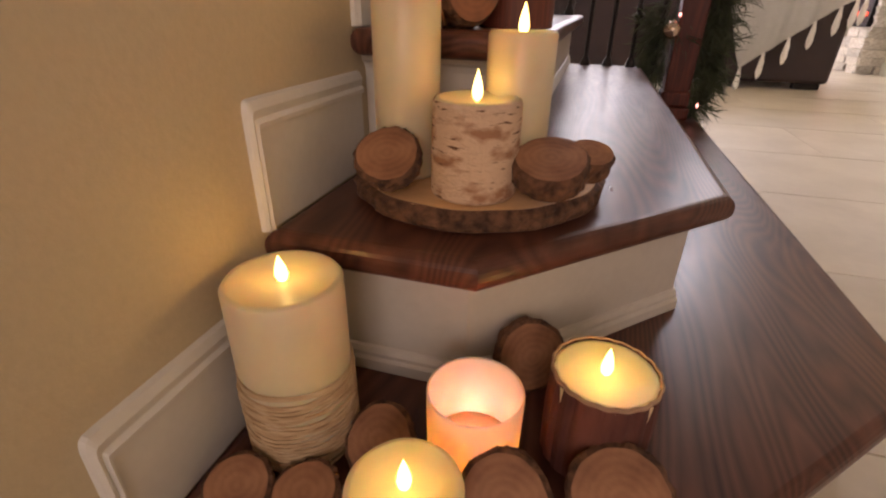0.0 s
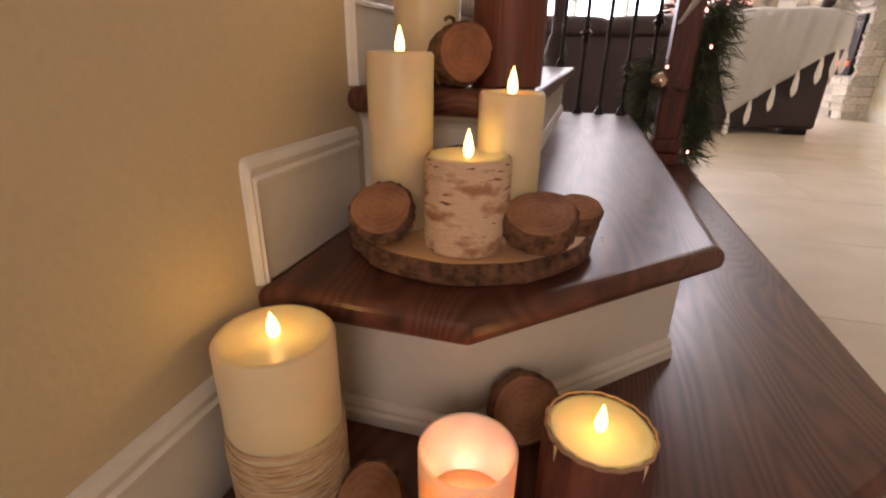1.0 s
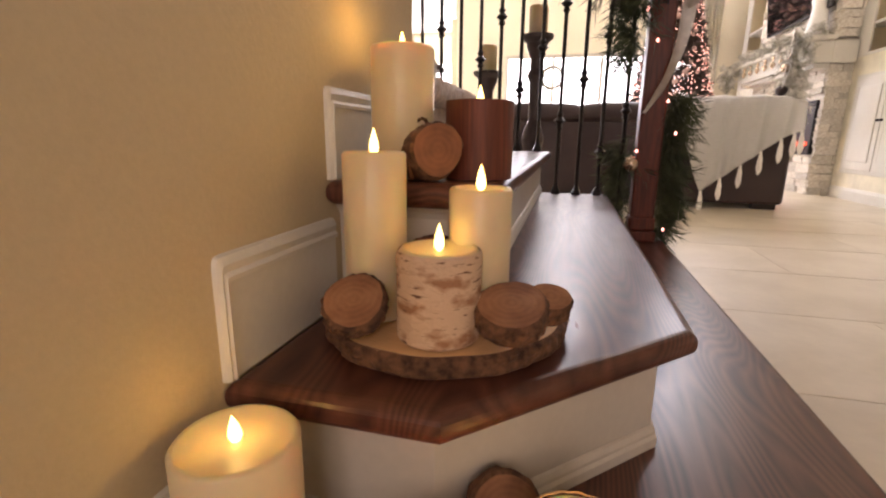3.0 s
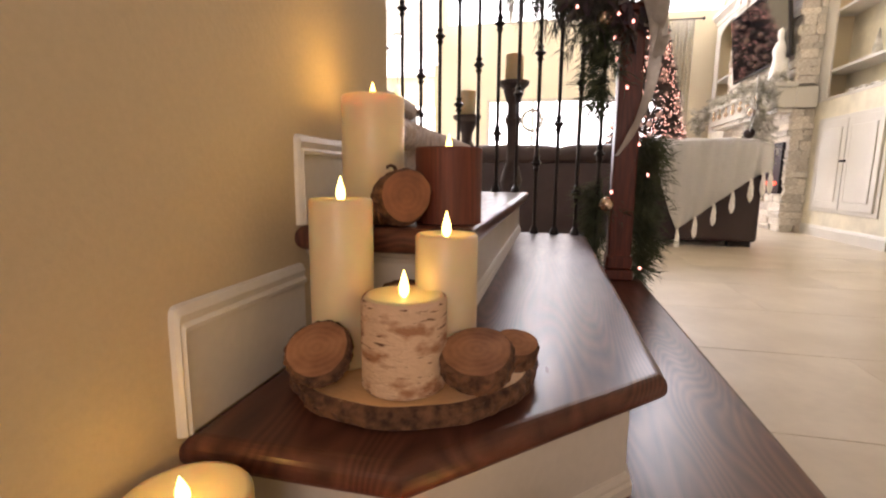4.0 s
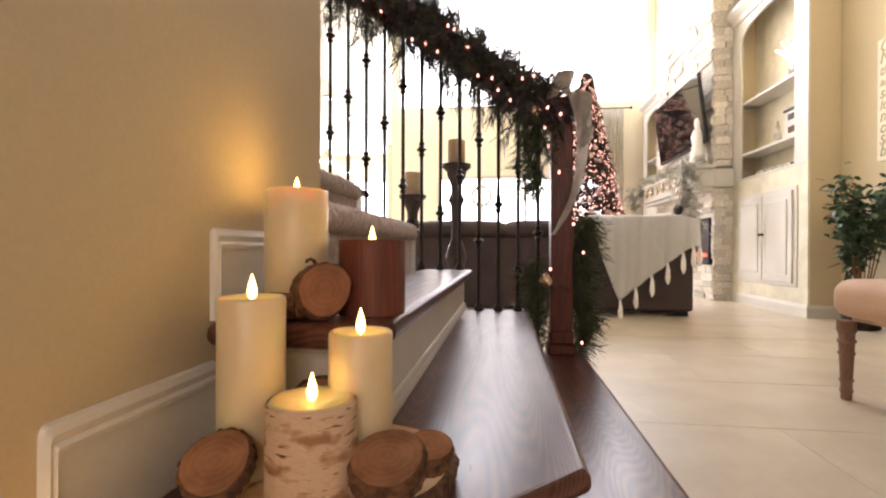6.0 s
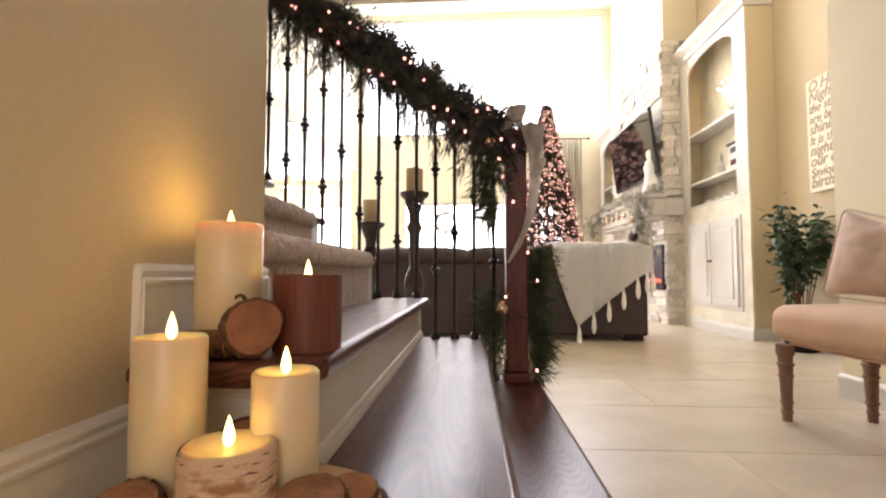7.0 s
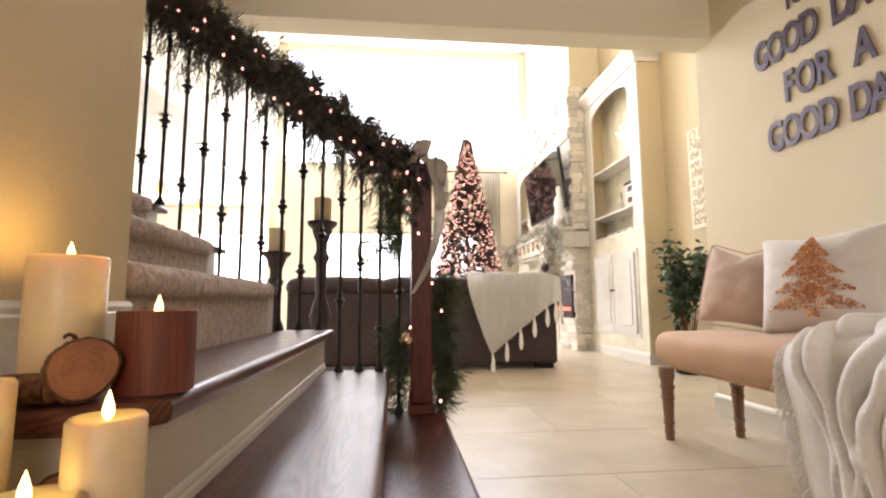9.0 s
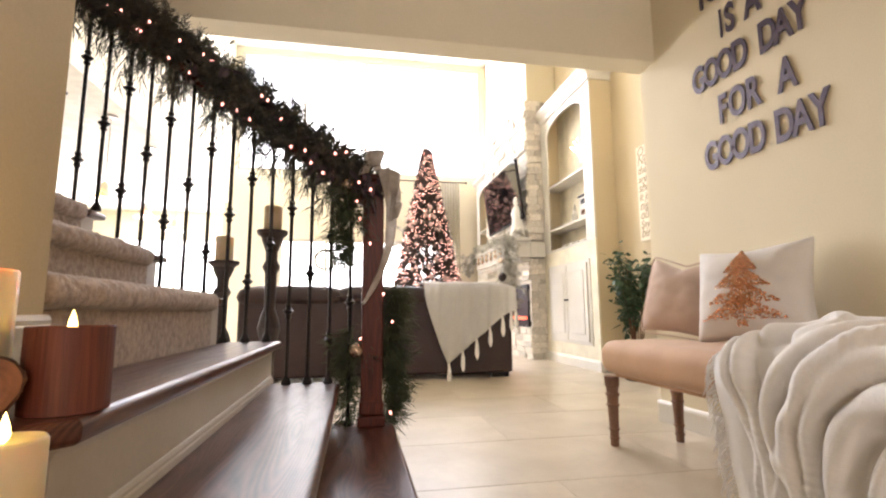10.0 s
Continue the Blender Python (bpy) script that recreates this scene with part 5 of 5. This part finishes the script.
for k in range(60):
    o = np.array((-0.12 + rs.normal() * 0.03, 2.22 + rs.normal() * 0.04, -rs.rand() * 0.35))
    d = rs.normal(size=3) + np.array((-0.4, 0, -0.4))
    sp.append((o, o + d / np.linalg.norm(d) * 0.10))
needle_mesh("greenery", sp, M_FROST, mg, 22, 0.07, 0.004, label="frosted grey green needles", seed=8)
for s0 in (0.0, 1.4, 2.9):
    ribbon([(-0.20 + 0.04 * math.sin(5 * u + s0), -0.06 + 0.10 * math.sin(6 * u + s0), 0.10 - 0.62 * u) for u in np.linspace(0, 1, 16)], lambda u: (0.3, 1, 0.5 * math.sin(9 * u)), 0.125, M_THROW, mg, "wide white ribbon")
for z, r in ((-0.55, 0.06), (-0.80, 0.05), (-0.32, 0.045)):
    part("ornament", lathe([(0.004, -r)] + [(r * math.cos(q), r * math.sin(q)) for q in np.linspace(-1.4, 1.4, 9)] + [(0.01, r * 1.15)], 16, at=(-0.22, -0.05, z)), M_STAND if z < -0.5 else M_ORN, mg, smooth=True)
for k in range(7):
    y = 0.35 + 0.26 * k
    o = plain("mantel_ornament", lathe([(0.003, -0.10), (0.012, -0.09), (0.03, -0.055), (0.03, -0.035), (0.010, -0.015), (0.022, 0.012), (0.022, 0.03), (0.006, 0.05), (0.003, 0.09)], 12), M_ORN, "champagne glass ornament hanging on the mantel front", "ornament", True, "ornaments along the mantel")
    o.location = (SX - 0.235, SY0 + y, 1.56)
st = lathe([(0.10, 0), (0.11, 0.04), (0.085, 0.18), (0.07, 0.30), (0.085, 0.38), (0.06, 0.46), (0.035, 0.49), (0.05, 0.54), (0.045, 0.60), (0.01, 0.63)], 18)
o = plain("statue", st, M_THROW, "white winged statue standing on the mantel", "statue", True)
o.location = (SX - 0.12, SY0 + 0.13, 1.672)
for y, h in ((0.5, 0.5), (0.62, 0.36), (0.74, 0.6)):
    o = plain("candlestick", lathe([(0.05, 0), (0.05, 0.015), (0.015, 0.03), (0.012, h * 0.4), (0.022, h * 0.45), (0.012, h * 0.5), (0.012, h - 0.16), (0.03, h - 0.15), (0.022, h - 0.145), (0.022, h), (0.003, h)], 14), M_ORN, "pale candlestick in the far bookcase", "candlestick", True, "candlesticks in the bookcase")
    o.location = (BX + 0.12, SY1 + 0.05 + y, 1.76)

# firebox
fb = thing("electric_fireplace", "black glass fireplace insert with red embers", "fireplace insert", (SX, SY0, 0))
part("surround", box(0.02, 0.03, OP[0], OP[1], OP[2], OP[3]), mat("smoked_firebox_glass", (0.030, 0.012, 0.014), 0.35, bump=0, spec=0.25), fb, "black glass front")
part("ember_bed", box(0.005, 0.019, OP[0] + 0.12, OP[1] - 0.12, OP[2] + 0.07, OP[2] + 0.11, bev=0.004), glow("embers", (1.0, 0.10, 0.04), 3.0), fb, "glowing red embers")
for y0, y1, z0, z1 in ((OP[0] - 0.03, OP[1] + 0.03, OP[3], OP[3] + 0.03), (OP[0] - 0.03, OP[1] + 0.03, OP[2] - 0.03, OP[2]), (OP[0] - 0.03, OP[0], OP[2], OP[3]), (OP[1], OP[1] + 0.03, OP[2], OP[3])):
    part("trim_bar", box(-0.02, 0.03, y0, y1, z0, z1, bev=0.003), M_IRON, fb)

# bookcase contents
ln = thing("lantern", "white wooden lantern with dark opening on a shelf", "lantern", (BX + 0.12, 5.05, 1.761))
part("body", box(-0.07, 0.07, -0.10, 0.10, 0, 0.26, bev=0.004), M_TRIM, ln)
part("roof", box(-0.085, 0.085, -0.115, 0.115, 0.26, 0.285, bev=0.006), M_IRON, ln, "dark lid")
part("opening", box(-0.074, -0.070, -0.05, 0.05, 0.17, 0.23), M_IRON, ln, "dark slot")
part("plaque", box(-0.074, -0.070, -0.05, 0.05, 0.04, 0.10), M_BARK, ln, "small dark plaque")
o = plain("cone_ornament", lathe([(0.05, 0), (0.045, 0.03), (0.005, 0.26)], 16), M_FROST, "small frosted cone tree on a shelf", "ornament")
o.location = (BX + 0.12, 5.42, 1.761)
lt = thing("twig_tree", "small lit twig tree in a white pot", "decoration", (BX + 0.12, 5.15, 2.361))
part("pot", lathe([(0.05, 0), (0.06, 0.09), (0.055, 0.095), (0.01, 0.09)], 14), M_TRIM, lt)
b = bmesh.new()
spots = []
rng = random.Random(5)
for k in range(22):
    a, e = rng.uniform(0, 6.28), rng.uniform(0.15, 0.75)
    ln_ = rng.uniform(0.22, 0.44)
    tip = (0.7 * ln_ * math.sin(e) * math.cos(a) * 0.6, ln_ * math.sin(e) * math.sin(a), 0.09 + ln_ * math.cos(e))
    tube([(0, 0, 0.09), (tip[0] * 0.4, tip[1] * 0.4, 0.09 + (tip[2] - 0.09) * 0.55), tip], 0.003, 4, b, r1=0.001)
    spots += [tip, tuple(q * 0.7 for q in tip[:2]) + (0.09 + (tip[2] - 0.09) * 0.78,)]
part("twigs", b, M_ORN, lt)
light_bulbs(lt, spots, glow("tiny_bulb", (1.0, 0.78, 0.45), 40), 0.007)
for k in range(9):
    o = plain("white_blossom", lathe([(0.01, 0), (0.035, 0.015), (0.04, 0.03), (0.025, 0.05), (0.005, 0.055)], 9, wob=lambda a, z: 1 + 0.25 * math.sin(5 * a)), M_TRIM, "white decorative blossom on the lower shelf", "decoration", False, "blossoms on the shelf")
    o.location = (BX + 0.10 + 0.04 * (k % 2), 4.98 + 0.085 * k, 1.471)

# wreath in the window, kitchen pendants
M_SILVER = mat("brushed_nickel", (0.55, 0.53, 0.50), 0.3, metal=1.0)
for x, z in ((-0.60, 1.75), (0.86, 2.28)):
    w = thing("wreath", "twig wreath hung before the bright window", "wreath", (x, 9.98, z), "wreaths in the window")
    b = bmesh.new()
    for k in range(16):
        ph = k * 0.4
        tube([((0.20 + 0.03 * math.sin(3 * q + ph)) * math.cos(q), 0.02 * math.sin(2 * q + ph), (0.20 + 0.03 * math.sin(3 * q + ph)) * math.sin(q)) for q in np.linspace(0, 6.283, 40)], 0.005, 4, b)
    part("twigs", b, M_FROST, w)
    part("hanger", tube([(0, 0, 0.2), (0, -0.02 if z > 2 else 0.125, 3.51 - z if z > 2 else 0.47)], 0.004, 4), M_THROW, w, "white hanging ribbon")
for y in (5.80, 6.88, 7.96):
    p = thing("pendant_lamp", "nickel pendant lamp with white bell shade", "pendant lamp", (-2.80, y, KITCHEN), "pendants over the kitchen island")
    part("canopy", lathe([(0.07, -0.025), (0.075, -0.01), (0.075, 0)], 18), M_SILVER, p, "round ceiling canopy")
    part("rod", tube([(0, 0, -0.02), (0, 0, -0.82)], 0.006, 6), M_SILVER, p)
    shade = part("shade", lathe([(q, z - 0.10) for q, z in ((0.025, -0.70), (0.05, -0.74), (0.06, -0.80), (0.10, -0.86), (0.14, -0.90), (0.135, -0.90), (0.09, -0.855), (0.045, -0.80), (0.02, -0.72))], 24, caps=False), mat("opal_glass", (0.85, 0.82, 0.76), 0.3, bump=0, sss=0.4), p, "white bell glass shade", smooth=True)
    part("bulb", lathe([(0.01, -0.92), (0.028, -0.95), (0.02, -0.98), (0.004, -0.99)], 12), glow("kitchen_bulb", (1, 0.85, 0.65), 20), shade)
for y in (5.80, 6.88, 7.96):
    lamp_point("pendant_light", (-2.80, y, KITCHEN - 1.03), 14, (1.0, 0.86, 0.68), 0.03)
isl = thing("kitchen_island", "cream kitchen island with stone worktop", "kitchen island", (-3.1, 6.4, 0))
part("body", box(-0.45, 0.45, -1.3, 1.3, 0, 0.88, bev=0.006), M_NICHE, isl)
part("worktop", box(-0.52, 0.52, -1.38, 1.38, 0.88, 0.92, bev=0.008), M_TILE, isl)
bk = thing("woven_basket", "woven basket with dark sprigs beyond the stair", "basket", (-3.0, 5.6, 0.92))
part("bowl", lathe([(0.16, 0), (0.20, 0.02), (0.24, 0.18), (0.25, 0.20), (0.23, 0.19), (0.18, 0.03), (0.02, 0.03)], 28), M_RAFFIA, bk)
b = bmesh.new()
for k in range(9):
    a = rng.uniform(0, 6.28)
    tube([(0.08 * math.cos(a), 0.08 * math.sin(a), 0.05), (0.16 * math.cos(a), 0.16 * math.sin(a), 0.40), (0.30 * math.cos(a), 0.30 * math.sin(a), 0.48 + 0.1 * math.sin(k))], 0.006, 5, b)
    lathe([(0.005, -0.05), (0.028, -0.02), (0.03, 0.01), (0.01, 0.05)], 8, b, (0.30 * math.cos(a), 0.30 * math.sin(a), 0.46 + 0.1 * math.sin(k)))
part("sprigs", b, M_STAND, bk, "dark curved sprigs with buds")

# window frames
for nm, (x0, x1, z0, z1), cols in (("window_1", WIN[0], 4), ("window_2", WIN[1], 4)):
    w = setting(thing(nm, "large white framed window full of daylight", "window"), "large white framed window full of daylight", "window")
    for x in np.linspace(x0 + 0.03, x1 - 0.03, cols + 1):
        part("window_frame", box(x - 0.03, x + 0.03, 10.12, 10.20, z0, z1), M_TRIM, w)
    for z in (z0 + 0.03, z1 - 0.03):
        part("window_frame", box(x0, x1, 10.125, 10.195, z - 0.03, z + 0.03), M_TRIM, w)
w = setting(thing("window_3", "white framed kitchen window", "window"), "white framed kitchen window", "window")
for x in (-5.17, -4.0, -2.83):
    part("window_frame", box(x - 0.03, x + 0.03, 11.43, 11.51, 0.95, 2.3), M_TRIM, w)

# ---- stacked stones of the chimney ----
rng = random.Random(17)
smesh = []
for k in range(6):
    me = bpy.data.meshes.new("stone")
    b = box(-0.5, 0.5, -0.5, 0.5, -0.5, 0.5)
    bmesh.ops.subdivide_edges(b, edges=b.edges, cuts=1, use_grid_fill=True)
    for v in b.verts:
        v.co += Vector((rng.uniform(-0.10, 0.10), rng.uniform(-0.03, 0.03), rng.uniform(-0.08, 0.08)))
    b.to_mesh(me)
    b.free()
    me.materials.append(M_STONE)
    smesh.append(me)

W = SY1 - SY0
laid = []
z = 0.0
while z < STOP - 0.03:
    h = min(rng.uniform(0.06, 0.115), STOP - z)
    y = 0.0
    while y < W - 0.01:
        l = min(rng.uniform(0.16, 0.42), W - y)
        mid, zm = y + l / 2, z + h / 2
        if not (OP[2] - 0.05 < zm < OP[3] + 0.05 and OP[0] - 0.05 < mid < OP[1] + 0.05) and not (1.42 < zm < 1.62):
            d = rng.uniform(0.05, 0.085)
            laid.append((0.06 - d / 2, mid, zm, d, l * 0.985, h * 0.94))
        y += l
    x = 0.0
    while x < 0.215 and not (1.42 < z + h / 2 < 1.62):
        l = min(rng.uniform(0.10, 0.22), 0.225 - x)
        d = rng.uniform(0.05, 0.08)
        laid.append((x + l / 2, 0.05 - d / 2, z + h / 2, l * 0.97, d, h * 0.94))
        x += l
    z += h
laid.sort(key=lambda q: q[1] + 0.1 * abs(q[2] - 1.5))
for x, y, z, sx, sy, sz in laid[:300]:
    o = new("stone", smesh[rng.randrange(6)])
    o.parent = chimney
    o.location, o.scale = (x, y, z), (sx, sy, sz)
vs, fs = [], []
for x, y, z, sx, sy, sz in laid[300:]:
    k, me = len(vs), smesh[rng.randrange(6)]
    vs += [(x + v.co.x * sx, y + v.co.y * sy, z + v.co.z * sz) for v in me.vertices]
    fs += [tuple(i + k for i in p.vertices) for p in me.polygons]
if vs:
    me = bpy.data.meshes.new("far_stonework")
    me.from_pydata(vs, [], fs)
    me.materials.append(M_STONE)
    o = new("far_stonework", me)
    o.parent = chimney
    o["kind"] = "stuff"

# ---- floor tiles ----
tm = bpy.data.meshes.new("tile")
b = box(-0.5, 0.5, -0.2975, 0.2975, -0.004, 0.004)
b.to_mesh(tm)
b.free()
tm.materials.append(M_TILE)
for j in range(-8, 16):
    y = 2.07 + 0.6 * j
    lo, hi = (-0.45, 1.93) if y < 2.3 else (-7.9, 2.98)
    for i in range(-8, 4):
        x = 0.86 + 1.2 * i + (0.6 if j % 2 else 0)
        a, c = max(lo, x - 0.5992), min(hi, x + 0.5992)
        if c - a < 0.05:
            continue
        o = new("tile", tm)
        o.parent = floor
        o.location, o.scale = ((a + c) / 2, y, -0.004), (c - a, 1, 1)
